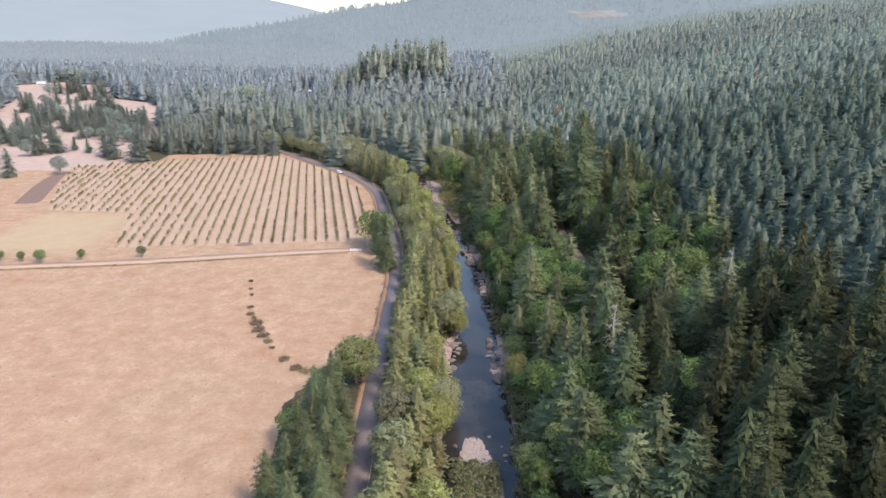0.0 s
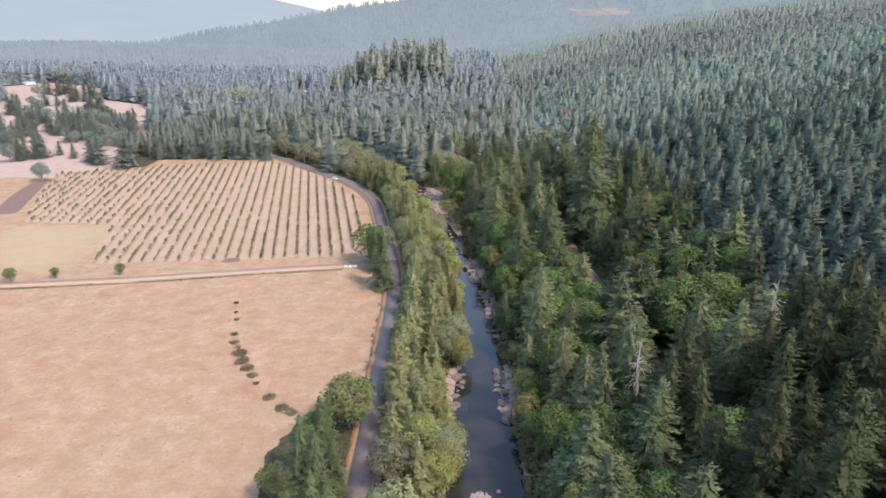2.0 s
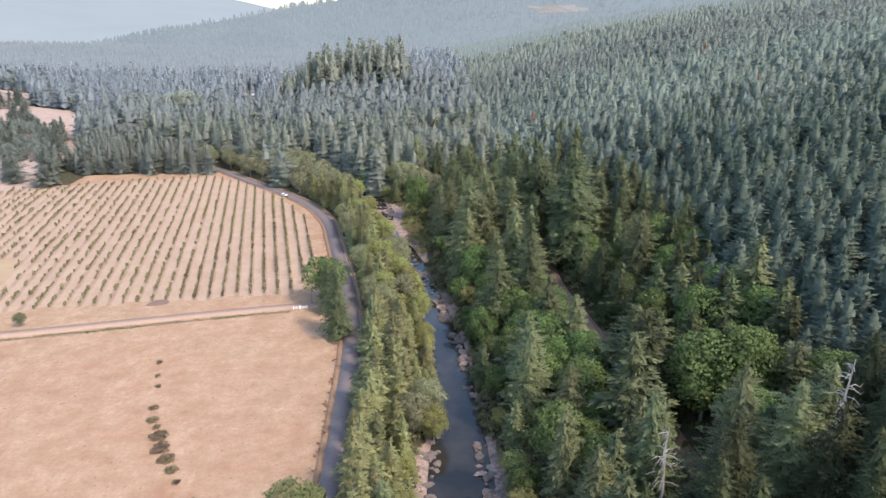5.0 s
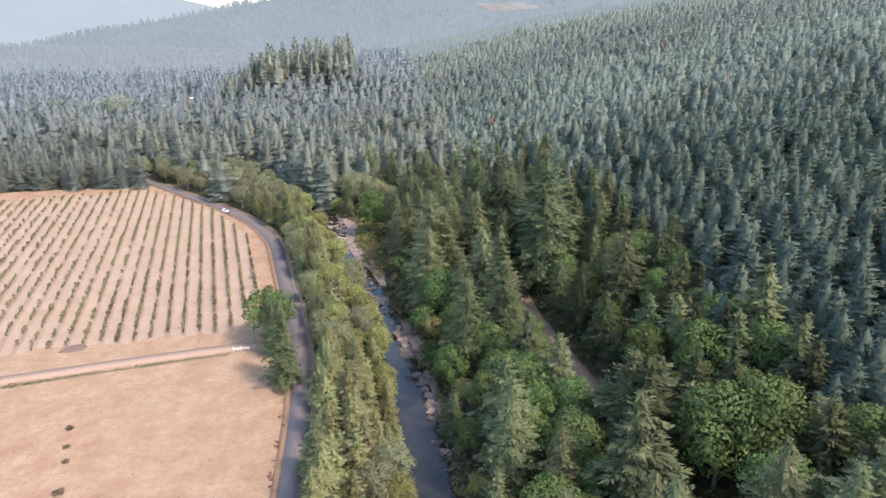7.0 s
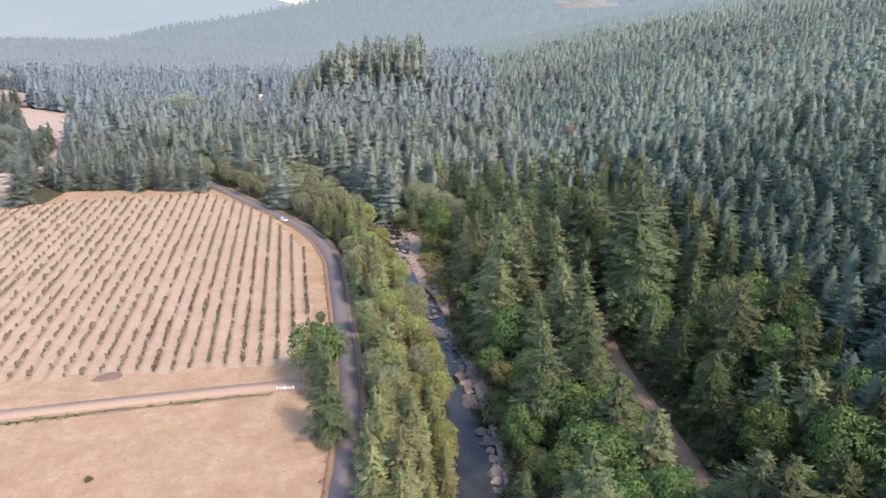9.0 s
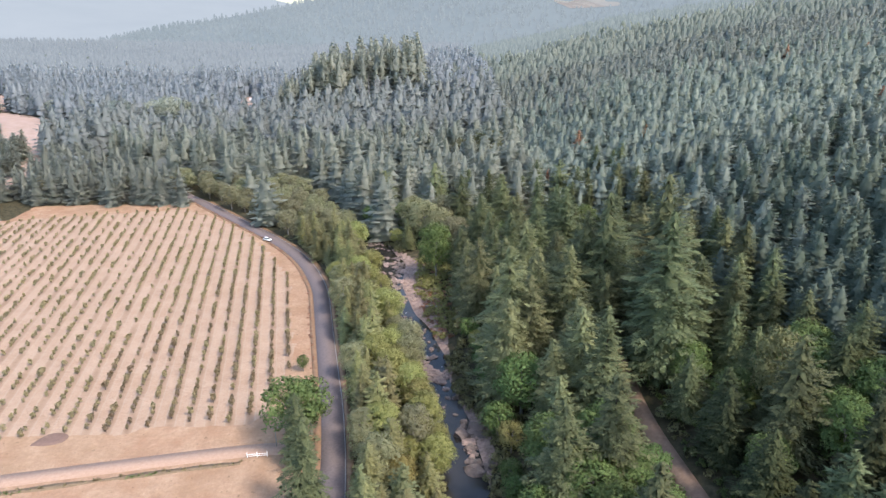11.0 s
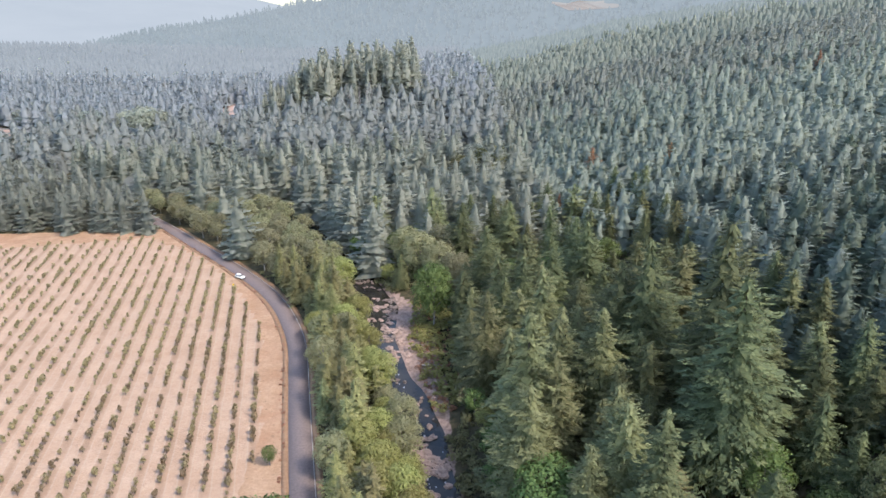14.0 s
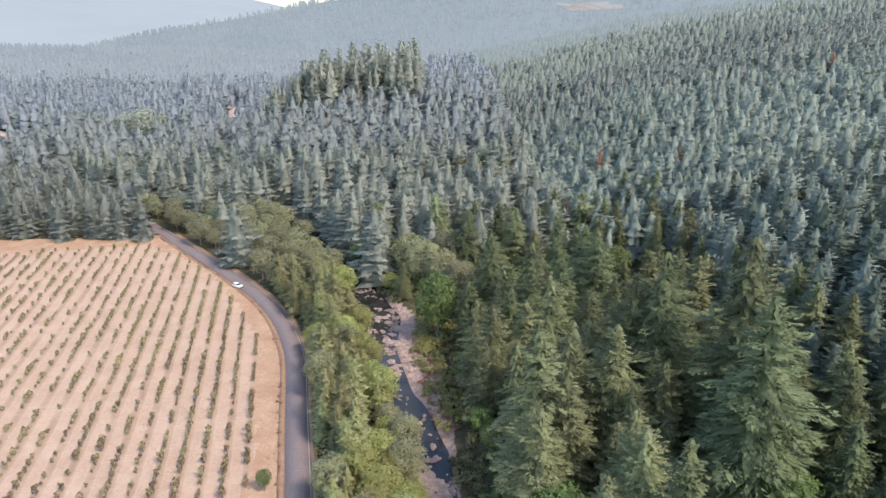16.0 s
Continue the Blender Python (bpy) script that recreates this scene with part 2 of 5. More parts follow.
def haze_glow_material(name, low, high, scale, body=(0.03, 0.04, 0.04)):
    """Wooded hills far off, a plain backdrop; smoke haze is painted in as emission."""
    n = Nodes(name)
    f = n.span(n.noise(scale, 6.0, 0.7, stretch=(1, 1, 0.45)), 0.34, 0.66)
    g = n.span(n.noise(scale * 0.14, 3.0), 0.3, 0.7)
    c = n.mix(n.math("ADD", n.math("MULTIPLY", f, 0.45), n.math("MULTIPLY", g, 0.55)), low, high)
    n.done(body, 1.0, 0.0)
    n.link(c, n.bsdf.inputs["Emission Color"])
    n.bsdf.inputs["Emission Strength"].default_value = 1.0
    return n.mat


# ---- mesh helpers ----
def mesh_of(name, verts, faces, material, smooth=False, normals=None):
    me = bpy.data.meshes.new(name)
    verts, faces = np.asarray(verts, np.float32), np.asarray(faces, np.int32)
    k = faces.shape[1]
    me.vertices.add(len(verts))
    me.vertices.foreach_set("co", verts.ravel())
    me.loops.add(faces.size)
    me.loops.foreach_set("vertex_index", faces.ravel())
    me.polygons.add(len(faces))
    me.polygons.foreach_set("loop_start", np.arange(0, faces.size, k, dtype=np.int32))
    if smooth:
        me.polygons.foreach_set("use_smooth", np.ones(len(faces), bool))
    me.update(calc_edges=True)
    if normals is not None:
        me.polygons.foreach_set("use_smooth", np.ones(len(faces), bool))
        me.normals_split_custom_set_from_vertices(np.asarray(normals, np.float32))
    me.materials.append(material)
    return me


def part(name, data, parent, label="", m=None):
    ob = new(name, data)
    ob.parent = parent
    if m is not None:
        ob.matrix_basis = m
    return tagged(ob, label)


def bm_mesh(name, bm, material, smooth=False):
    me = bpy.data.meshes.new(name)
    bm.to_mesh(me)
    bm.free()
    if smooth:
        for p in me.polygons:
            p.use_smooth = True
    me.materials.append(material)
    return me


def box_bm(sx, sy, sz, at=(0, 0, 0), bevel=0.0):
    bm = bmesh.new()
    bmesh.ops.create_cube(bm, size=1.0)
    bmesh.ops.scale(bm, vec=(sx, sy, sz), verts=bm.verts)
    if bevel:
        bmesh.ops.bevel(bm, geom=bm.edges[:], offset=bevel, segments=2, affect="EDGES")
    bmesh.ops.translate(bm, vec=at, verts=bm.verts)
    return bm


def join(pieces):
    """Verts and faces (and normals) of several pieces in one."""
    vs, fs, k = [], [], 0
    for piece in pieces:
        vs.append(piece[0])
        fs.append(piece[1] + k)
        k += len(piece[0])
    rest = [np.concatenate([q[2] for q in pieces])] if len(pieces[0]) > 2 else []
    return np.concatenate(vs), np.concatenate(fs), *rest


def soft(v, f, n):
    """Foliage with the normals n, its faces turned to agree with them."""
    v, f, n = np.asarray(v, float), np.asarray(f), np.asarray(n, float)
    n = n / np.linalg.norm(n, axis=1)[:, None]
    g = np.cross(v[f[:, 1]] - v[f[:, 0]], v[f[:, 2]] - v[f[:, 0]])
    back = (g * n[f].sum(1)).sum(1) < 0
    f = np.where(back[:, None], f[:, ::-1], f)
    return v, f, n


def spread(template, spots, turns, wides, tall):
    """The template repeated at every spot, as one mesh's arrays."""
    v, f, nv = template
    c, s = np.cos(turns)[:, None], np.sin(turns)[:, None]
    x = (v[:, 0] * c - v[:, 1] * s) * wides[:, None] + spots[:, 0:1]
    y = (v[:, 0] * s + v[:, 1] * c) * wides[:, None] + spots[:, 1:2]
    z = v[:, 2] * tall[:, None] + spots[:, 2:3]
    n = len(spots)
    turned = np.stack([nv[:, 0] * c - nv[:, 1] * s, nv[:, 0] * s + nv[:, 1] * c, np.broadcast_to(nv[:, 2], (n, len(v)))], -1)
    return np.stack([x, y, z], -1).reshape(-1, 3), (f[None] + (np.arange(n) * len(v))[:, None, None]).reshape(-1, 3), turned.reshape(-1, 3)


def tube(points, radii, n=6):
    """A tapered limb along points, as triangles."""
    points = np.asarray(points, float)
    vs, fs = [], []
    for i, p in enumerate(points):
        d = points[min(i + 1, len(points) - 1)] - points[max(i - 1, 0)]
        d = d / np.linalg.norm(d)
        u = np.cross(d, (0.31, 0.87, 0.2))
        u /= np.linalg.norm(u)
        w = np.cross(d, u)
        for k in range(n):
            a = 2 * math.pi * k / n
            vs.append(p + radii[i] * (math.cos(a) * u + math.sin(a) * w))
    for i in range(len(points) - 1):
        for k in range(n):
            a, b = i * n + k, i * n + (k + 1) % n
            fs += [(a, b, b + n), (a, b + n, a + n)]
    return np.array(vs), np.array(fs)


# ---- tree shapes: height 1, so that they scale ----
def conifer_crown(seed, whorls, per, tuft, density, spread_r=0.16, base=0.12, ragged=0.25, droop=0.5, shape=0.7, lift=0.0, even=0.75, rough=0.24):
    """Whorls of boughs, drooping low down and rising near the tip, each carrying pointed sprays of needles; the crown's top at height 1."""
    r = np.random.default_rng(seed)
    vs, fs, ns = [], [], []
    lean = r.normal(0, 0.008, 2)
    gap = r.uniform(0, 6.28)
    for w in range(whorls):
        q = (w + 0.8 * r.random()) / whorls
        h = base + (1 - base) * (1 - (1 - q) ** 1.06) * 0.985
        reach = spread_r * ((1 - q) ** shape) * (0.6 + 0.4 * min(1, q * 6)) + 0.006
        reach *= r.uniform(0.85, 1.15)
        boughs = max(4, round(per * (0.55 + 0.45 * (1 - q))))
        for b in range(boughs):
            a = 2 * math.pi * (b + r.random() * 0.9) / boughs + w * 2.4
            length = reach * min(1.45, max(0.35, 1 + ragged * r.normal())) * (1 + 0.16 * math.cos(a - gap))
            up = 0.08 + lift + 0.9 * q * q
            fall = droop * (1 - 0.6 * q)
            side, out = np.array((-math.sin(a), math.cos(a), 0)), np.array((math.cos(a), math.sin(a), 0))
            foot = np.array((lean[0] * h, lean[1] * h, h + 0.008 * r.normal()))
            shade = out * even + np.array((0, 0, 0.72)) + r.normal(0, 0.65 * rough, 3)
            count = max(2, round(density * length / tuft))
            for i in range(count):
                s = 1.0 - 0.75 * (i + 0.5 * r.random()) / count
                sg = (0, 1, -1, 0.5, -0.5, 0.8, -0.8)[i % 7]
                off = sg * length * 0.44 * (1.12 - s) * r.uniform(0.7, 1.25)
                p = foot + out * length * s + side * off + np.array((0, 0, length * (up * s - fall * s * s) - 0.3 * abs(off)))
                go = out + side * (0.95 * sg + 0.35 * r.normal()) + np.array((0, 0, r.uniform(-0.7, 0.2) + 0.7 * q + lift))
                go /= np.linalg.norm(go)
                flat = np.cross(go, (0, 0, 1.0)) + r.normal(0, 0.55, 3)
                t = tuft * r.uniform(0.6, 1.5) * (0.6 + 0.4 * (1 - q))
                k = len(vs)
                vs += [p - go * t * 0.7 + flat * t * 0.42, p + go * t * 1.35 + np.array((0, 0, -0.12 * t)), p - go * t * 0.7 - flat * t * 0.42]
                fs.append((k, k + 1, k + 2))
                n = shade + side * 0.35 * sg + r.normal(0, rough, 3)
                ns += [n] * 3
    k = len(vs)
    vs += [np.array((0.004, 0, 0.94)), np.array((-0.004, 0.003, 0.94)), np.array((lean[0], lean[1], 1.0))]
    fs.append((k, k + 1, k + 2))
    ns += [np.array((0, -0.3, 0.8))] * 3
    return soft(vs, fs, ns)


def skirt_crown(seed, layers=6, spikes=7, spread_r=0.17, base=0.08):
    """A conifer seen from afar: rings of pointed boughs one over the other."""
    r = np.random.default_rng(seed)
    vs, ns = [], []
    step = (1 - base) / layers
    for w in range(layers):
        q = w / layers
        reach = spread_r * (1 - q) ** 0.7 + 0.012
        count = max(4, round(spikes * (0.6 + 0.4 * (1 - q))))
        for b in range(count):
            a = 2 * math.pi * (b + 0.7 * r.random()) / count + w * 1.9
            h = base + (1 - base) * q + step * r.uniform(-0.3, 0.3)
            d = reach * r.uniform(0.75, 1.25)
            half = math.pi / count * r.uniform(1.0, 1.5)
            inner = d * 0.42
            top = h + step * r.uniform(1.0, 1.5) if w < layers - 1 else 1.0
            vs += [(inner * math.cos(a - half), inner * math.sin(a - half), 0.5 * (h + top)), (0.15 * d * math.cos(a), 0.15 * d * math.sin(a), min(1.0, top)), (inner * math.cos(a + half), inner * math.sin(a + half), 0.5 * (h + top)), (d * math.cos(a), d * math.sin(a), h - 0.15 * step)]
            n = np.array((0.82 * math.cos(a), 0.82 * math.sin(a), 0.66)) + r.normal(0, 0.12, 3)
            ns += [n] * 4
    k = np.arange(0, len(vs), 4)[:, None]
    fs = np.concatenate([np.concatenate([k, k + 1, k + 3], 1), np.concatenate([k + 1, k + 2, k + 3], 1)])
    return soft(vs, fs, ns)


def leafy_crown(seed, lobes, leaves, size, wide=0.34, low=0.3, blobs=0.15):
    """Rounded lobes of leaf clumps round the limbs; top at height 1."""
    r = np.random.default_rng(seed)
    mid = 0.5 * (1 + low)
    centres = []
    for i in range(lobes):
        a, e = 2.4 * i + r.random(), 1 - 2 * (i + 0.5) / lobes
        ring = math.sqrt(max(0, 1 - e * e)) * r.uniform(0.75, 1.05)
        rad = blobs * r.uniform(0.75, 1.25)
        centres.append((ring * math.cos(a) * (wide - rad * 0.7), ring * math.sin(a) * (wide - rad * 0.7), mid + e * ((1 - low) / 2 - rad * 0.8), rad))
    vs, fs, ns = [], [], []
    for cx, cy, cz, rad in centres:
        d = r.normal(size=(leaves, 3))
        d /= np.linalg.norm(d, axis=1)[:, None]
        d[:, 2] = np.where(d[:, 2] < -0.35, -d[:, 2], d[:, 2])
        for o in d:
            p = np.array((cx, cy, cz)) + o * rad * r.uniform(0.72, 1.12)
            nrm = o + r.normal(0, 0.45, 3)
            nrm /= np.linalg.norm(nrm)
            u = np.cross(nrm, r.normal(size=3))
            u /= np.linalg.norm(u)
            w = np.cross(nrm, u)
            s = size * r.uniform(0.6, 1.35)
            k = len(vs)
            vs += [p + u * s * 1.15, p + w * s * 0.75 - u * s * 0.6 + nrm * 0.3 * s, p - w * s * 0.75 - u * s * 0.6]
            fs.append((k, k + 1, k + 2))
            soft_n = o + 0.5 * np.array((cx / wide, cy / wide, (cz - mid) / (1 - low) + 0.3)) + r.normal(0, 0.28, 3)
            ns += [soft_n] * 3
    return soft(vs, fs, ns), centres


def limbs(centres, low, rng_):
    """Trunk and limbs for a leafy crown."""
    trunk = [(0, 0, -0.03), (0.006, 0.004, low * 0.6), (0.0, 0.01, low + 0.15), (0.01, 0, low + 0.4)]
    pieces = [tube(trunk, (0.022, 0.017, 0.011, 0.004), 7)]
    for cx, cy, cz, rad in centres[:: max(1, len(centres) // 8)]:
        z0 = min(low + 0.3, max(low * 0.6, cz - 0.22))
        pieces.append(tube([(0, 0.005, z0), (cx * 0.5, cy * 0.5, (z0 + cz) / 2 + 0.02), (cx, cy, cz)], (0.009, 0.006, 0.002), 5))
    return join(pieces)


def trunk_shape():
    return tube([(0, 0, -0.03), (0, 0, 0.03), (0.003, 0.002, 0.5), (0, 0, 0.97)], (0.017, 0.012, 0.007, 0.001), 7)


# ---- the lie of the land ----
WATER_Y = np.array([-400, 305, 330, 350, 380, 410, 450, 1100])
WATER_Z = np.array([-6.0, -6.0, -5.5, -4.7, -3.6, -3.0, -2.6, -1.0])
RIV_Y = np.array([-400, 60, 131, 150, 172, 193, 217, 248, 266, 285, 307, 324, 342, 357, 369, 394, 419, 443, 514, 615, 796, 1100])
RIV_L = np.array([-6, -1, 0.5, 0.6, 1.6, 3.2, 5.6, 6.8, 5.6, 4.2, 3.0, 1.0, -3.2, -6.6, -10.4, -15.0, -20.0, -25.5, -58, -115, -184, -324])
RIV_R = np.array([10, 16, 17, 18, 17.6, 17.2, 17.2, 17, 16.4, 13.8, 11.4, 7.6, 6.0, 1.6, -4.6, -9.8, -8.5, -17, -51, -109, -178, -318])
SHELF_Y = np.array([-400, 182, 188, 208, 214, 248, 254, 270, 280, 288, 306, 312, 338, 348, 366, 389, 412, 424, 438, 1200])
SHELF_R = np.array([0.5, 0.5, 4, 4, 0.5, 0.5, 2.5, 2.5, 0.5, 4.5, 4.5, 1, 0.8, 3, 11, 15, 11, 4, 0.5, 0.5])
SHELF_L = np.interp(SHELF_Y, [180, 188, 208, 216, 290, 298, 310, 318], [0.2, 4, 4, 0.2, 0.2, 1.5, 1.5, 0.2])
ROAD = [(-21, -300), (-21, -60), (-20, 60), (-19.2, 145), (-18.4, 216), (-18.2, 246), (-19.0, 266), (-20.6, 284), (-23.4, 305), (-27.5, 328),
        (-31.6, 352), (-36.6, 382), (-40.4, 395), (-46.8, 412), (-55.5, 428), (-64.5, 441), (-78, 459), (-97, 482), (-117, 507), (-150, 545), (-210, 590)]


def smooth_line(points, step=3.0):
    p = np.array(points, float)
    t = np.concatenate([[0], np.cumsum(np.linalg.norm(np.diff(p, axis=0), axis=1))])
    u = np.arange(0, t[-1], step)
    q = np.stack([np.interp(u, t, p[:, i]) for i in range(p.shape[1])], 1)
    for _ in range(6):
        q[1:-1] = 0.25 * q[:-2] + 0.5 * q[1:-1] + 0.25 * q[2:]
    return q


ROAD_LINE = smooth_line(ROAD)


def road_x(y):
    return np.interp(y, ROAD_LINE[:, 1], ROAD_LINE[:, 0])


PROFILE_X = np.array([-3000, -110, -50, 20, 40, 54, 75, 92, 115, 137, 160, 252, 350, 500, 800, 1400, 3000])
PROFILE_NEAR = np.array([0, 0, 0, 0, 2, 4, 11, 20, 32, 38.5, 43, 65, 80, 98, 120, 140, 140])
PROFILE_FAR = np.array([0, 6, 20, 25, 26, 27, 29, 31, 36, 40, 45, 65, 80, 98, 120, 140, 140])


def land(x, y):
    """Height of the ground."""
    x, y = np.asarray(x, float), np.asarray(y, float)
    f = np.clip((y - 520) / 260, 0, 1)
    f = f * f * (3 - 2 * f)
    hill = np.interp(x, PROFILE_X, PROFILE_NEAR) * (1 - f) + np.interp(x, PROFILE_X, PROFILE_FAR) * f
    fade = np.clip((y - 1000) / 500, 0, 1)
    hill = hill * (1 - 0.75 * fade * fade * (3 - 2 * fade))
    west = np.clip((-x - 260) / 600, 0, 1) * np.clip((y - 380) / 500, 0, 1) * 14
    z = hill + west + 0.35 * np.sin(x * 0.045 + 1) * np.cos(y * 0.038) * np.clip((np.abs(x + 20) - 25) / 40, 0, 1)
    l, r = np.interp(y, RIV_Y, RIV_L), np.interp(y, RIV_Y, RIV_R)
    sl, sr = np.interp(y, SHELF_Y, SHELF_L), np.interp(y, SHELF_Y, SHELF_R)
    shelf = np.maximum(np.clip((l - x) / sl, 0, 1), np.clip((x - r) / sr, 0, 1))
    under = np.minimum(x - l, r - x)
    lift = np.interp(y, WATER_Y, WATER_Z) + 6.0
    l, r = l - sl, r + sr
    out = np.maximum(l - x, x - r)
    reach = np.where(x < l, np.clip(l - 1 - road_x(y) - 4.0, 5, 13), 14.0)
    s = np.clip(out / reach, 0, 1)
    s = s * s * (3 - 2 * s)
    foot = -6.3 + lift + 0.9 * np.clip(np.where(x < l + sl, sl, sr) / 3, 0.2, 1.3)
    bank = foot + (z - foot) * (0.12 * np.clip(out / 2.5, 0, 1) + 0.88 * s)
    bed = np.where(under > 0, -6.3 + lift - 1.0 * np.clip(under / 2, 0, 1), -6.3 + lift + (foot + 6.3 - lift) * shelf)
    return np.where(out <= 0, bed, np.where(out < reach, bank, z))


def inside(x, y, corners):
    c = np.array(corners, float)
    hit = np.zeros(np.shape(x), bool)
    for (x0, y0), (x1, y1) in zip(c, np.roll(c, -1, axis=0)):
        if y0 != y1:
            cross = (y0 > y) != (y1 > y)
            hit ^= cross & (x < (x1 - x0) * (y - y0) / (y1 - y0) + x0)
    return hit


ORCHARD = [(-42, 299), (-38, 318), (-38.5, 336), (-47, 372), (-50, 394), (-60, 416), (-76, 446), (-96, 472), (-121, 493), (-190, 483), (-254, 461), (-212, 352), (-164, 346), (-148, 290)]
PASTURE = [(-20, 60), (-34, 60), (-40, 110), (-42, 160), (-36, 176), (-28, 180), (-23.5, 200), (-24, 262), (-30, 284), (-38, 300), (-32, 330), (-44, 382), (-66, 428), (-118, 498), (-190, 486),
           (-216, 478), (-232, 500), (-226, 560), (-262, 640), (-250, 690), (-320, 760), (-380, 800), (-420, 900), (-520, 960), (-560, 900), (-480, 780), (-440, 660), (-410, 560), (-440, 470), (-900, 420), (-900, -100), (-300, -200), (-30, -200)]


def ground():
    xs = np.unique(np.concatenate([np.linspace(-4500, -700, 20), np.linspace(-700, -260, 45), np.linspace(-260, -60, 81), np.linspace(-60, 70, 72), np.linspace(70, 300, 60), np.linspace(300, 800, 40), np.linspace(800, 4500, 20)]))
    ys = np.unique(np.concatenate([np.linspace(-1500, -100, 15), np.linspace(-100, 60, 28), np.linspace(60, 520, 180), np.linspace(520, 1200, 110), np.linspace(1200, 4800, 30)]))
    X, Y = np.meshgrid(xs, ys)
    Z = land(X, Y)
    nx, ny = len(xs), len(ys)
    i = (np.arange(ny - 1)[:, None] * nx + np.arange(nx - 1)[None]).ravel()
    me = mesh_of("ground", np.stack([X, Y, Z], -1).reshape(-1, 3), np.stack([i, i + 1, i + nx + 1, i + nx], 1), ground_material(), True)
    l, r = np.interp(Y, RIV_Y, RIV_L), np.interp(Y, RIV_Y, RIV_R)
    out = np.maximum(l - X, X - r)
    pasture = inside(X, Y, PASTURE) | (np.hypot((X + 169) * 3, Y - 850) < 70) | ((np.abs(X - 1 + 0.255 * (Y - 184)) < 13) & (Y > 755) & (Y < 850)) | (np.hypot((X + 128) * 5, Y - 860) < 54)
    orchard = inside(X, Y, ORCHARD)
    sl, sr = np.interp(Y, SHELF_Y, SHELF_L), np.interp(Y, SHELF_Y, SHELF_R)
    stone = (X > l - sl - 0.5) & (X < r + sr + 0.5)
    pasture |= (X < road_x(Y) + 3) & (X > road_x(Y) - 30) & (Y > 185) & (Y < 503)
    pasture |= (Y > 465) & (Y < 506) & (X > -205) & (X < road_x(Y) + 2)
    # far ground that gets the haze-paled grass colour
    bleached = (Y > 600) | ((X < -205) & (Y > 450))
    cover = np.stack([pasture, orchard, stone, bleached], -1).astype(np.float32)
    at = me.color_attributes.new("cover", "FLOAT_COLOR", "POINT")
    at.data.foreach_set("color", cover.ravel())
    return tagged(new("ground", me), "dry golden pasture, orchard soil and dark forest floor", "ground", kind="structure")


ground()


def ribbon(name, line, half, lift, material, thick=0.12, offset=0.0):
    """A strip laid along a line on the ground, with its own thickness."""
    p = np.asarray(line, float)
    d = np.gradient(p, axis=0)
    d /= np.linalg.norm(d, axis=1)[:, None]
    nrm = np.stack([d[:, 1], -d[:, 0]], 1)
    half = np.broadcast_to(np.asarray(half, float), len(p))[:, None]
    a, b = p + nrm * (offset - half), p + nrm * (offset + half)
    za, zb = land(a[:, 0], a[:, 1]) + lift, land(b[:, 0], b[:, 1]) + lift
    rows = [np.column_stack([a, za - thick]), np.column_stack([a, za]), np.column_stack([b, zb]), np.column_stack([b, zb - thick])]
    v = np.stack(rows, 1).reshape(-1, 3)
    i = np.arange(len(p) - 1)[:, None] * 4
    f = np.concatenate([np.concatenate([i + k, i + k + 1, i + k + 5, i + k + 4], 1) for k in range(3)])
    return mesh_of(name, v, f[:, ::-1], material)


road = tagged(new("road", ribbon("road", ROAD_LINE, 2.95, 0.10, ASPHALT)), "two-lane grey asphalt country road", "road", kind="structure")
part("edge_line", ribbon("edge_line", ROAD_LINE, 0.07, 0.115, PAINT_LINE, 0.01, 2.7), road, "worn white edge line")
verge = smooth_line([p for p in ROAD if -50 < p[1] < 520])
tagged(new("verge", ribbon("verge", verge, 0.8, 0.06, VERGE, 0.1, -3.8)), "rust-brown dry grass verge along the road", "verge", kind="structure")
tagged(new("verge", ribbon("verge", verge, 0.8, 0.06, VERGE, 0.1, 3.8)), "rust-brown dry grass verge along the road", "verge", kind="structure")
LANE = smooth_line([(-420, 236), (-300, 251), (-184, 264.5), (-128, 272.5), (-84, 280), (-50, 286), (-34, 288), (-24, 287)])
tagged(new("farm_lane", ribbon("farm_lane", LANE, 2.4, 0.05, GRAVEL)), "pale gravel farm lane between pasture and orchard", "lane", kind="structure")
tagged(new("ditch", ribbon("ditch", LANE[:-6], 0.75 + 0.35 * np.sin(np.arange(len(LANE) - 6) * 0.9) * np.sin(np.arange(len(LANE) - 6) * 0.23), 0.045, DITCH, 0.1, 4.5)), "dark brown ditch along the gravel lane", "ditch", kind="structure")
TRAIL = smooth_line([(64, 120), (60, 180), (57, 240), (55.5, 262), (54, 284), (54.2, 300), (57, 330), (52, 370), (40, 420), (10, 480)])
tagged(new("forest_trail", ribbon("forest_trail", TRAIL, 2.0, 0.10, DIRT)), "brown dirt trail under the firs", "trail", kind="structure")


TRACK = smooth_line([(-139, 265), (-136, 259), (-131, 252.5), (-124, 249), (-116, 246)])
tagged(new("cattle_track", ribbon("cattle_track", TRACK, 0.45, 0.05, GRAVEL)), "pale worn cattle track across the pasture", "track", kind="structure")


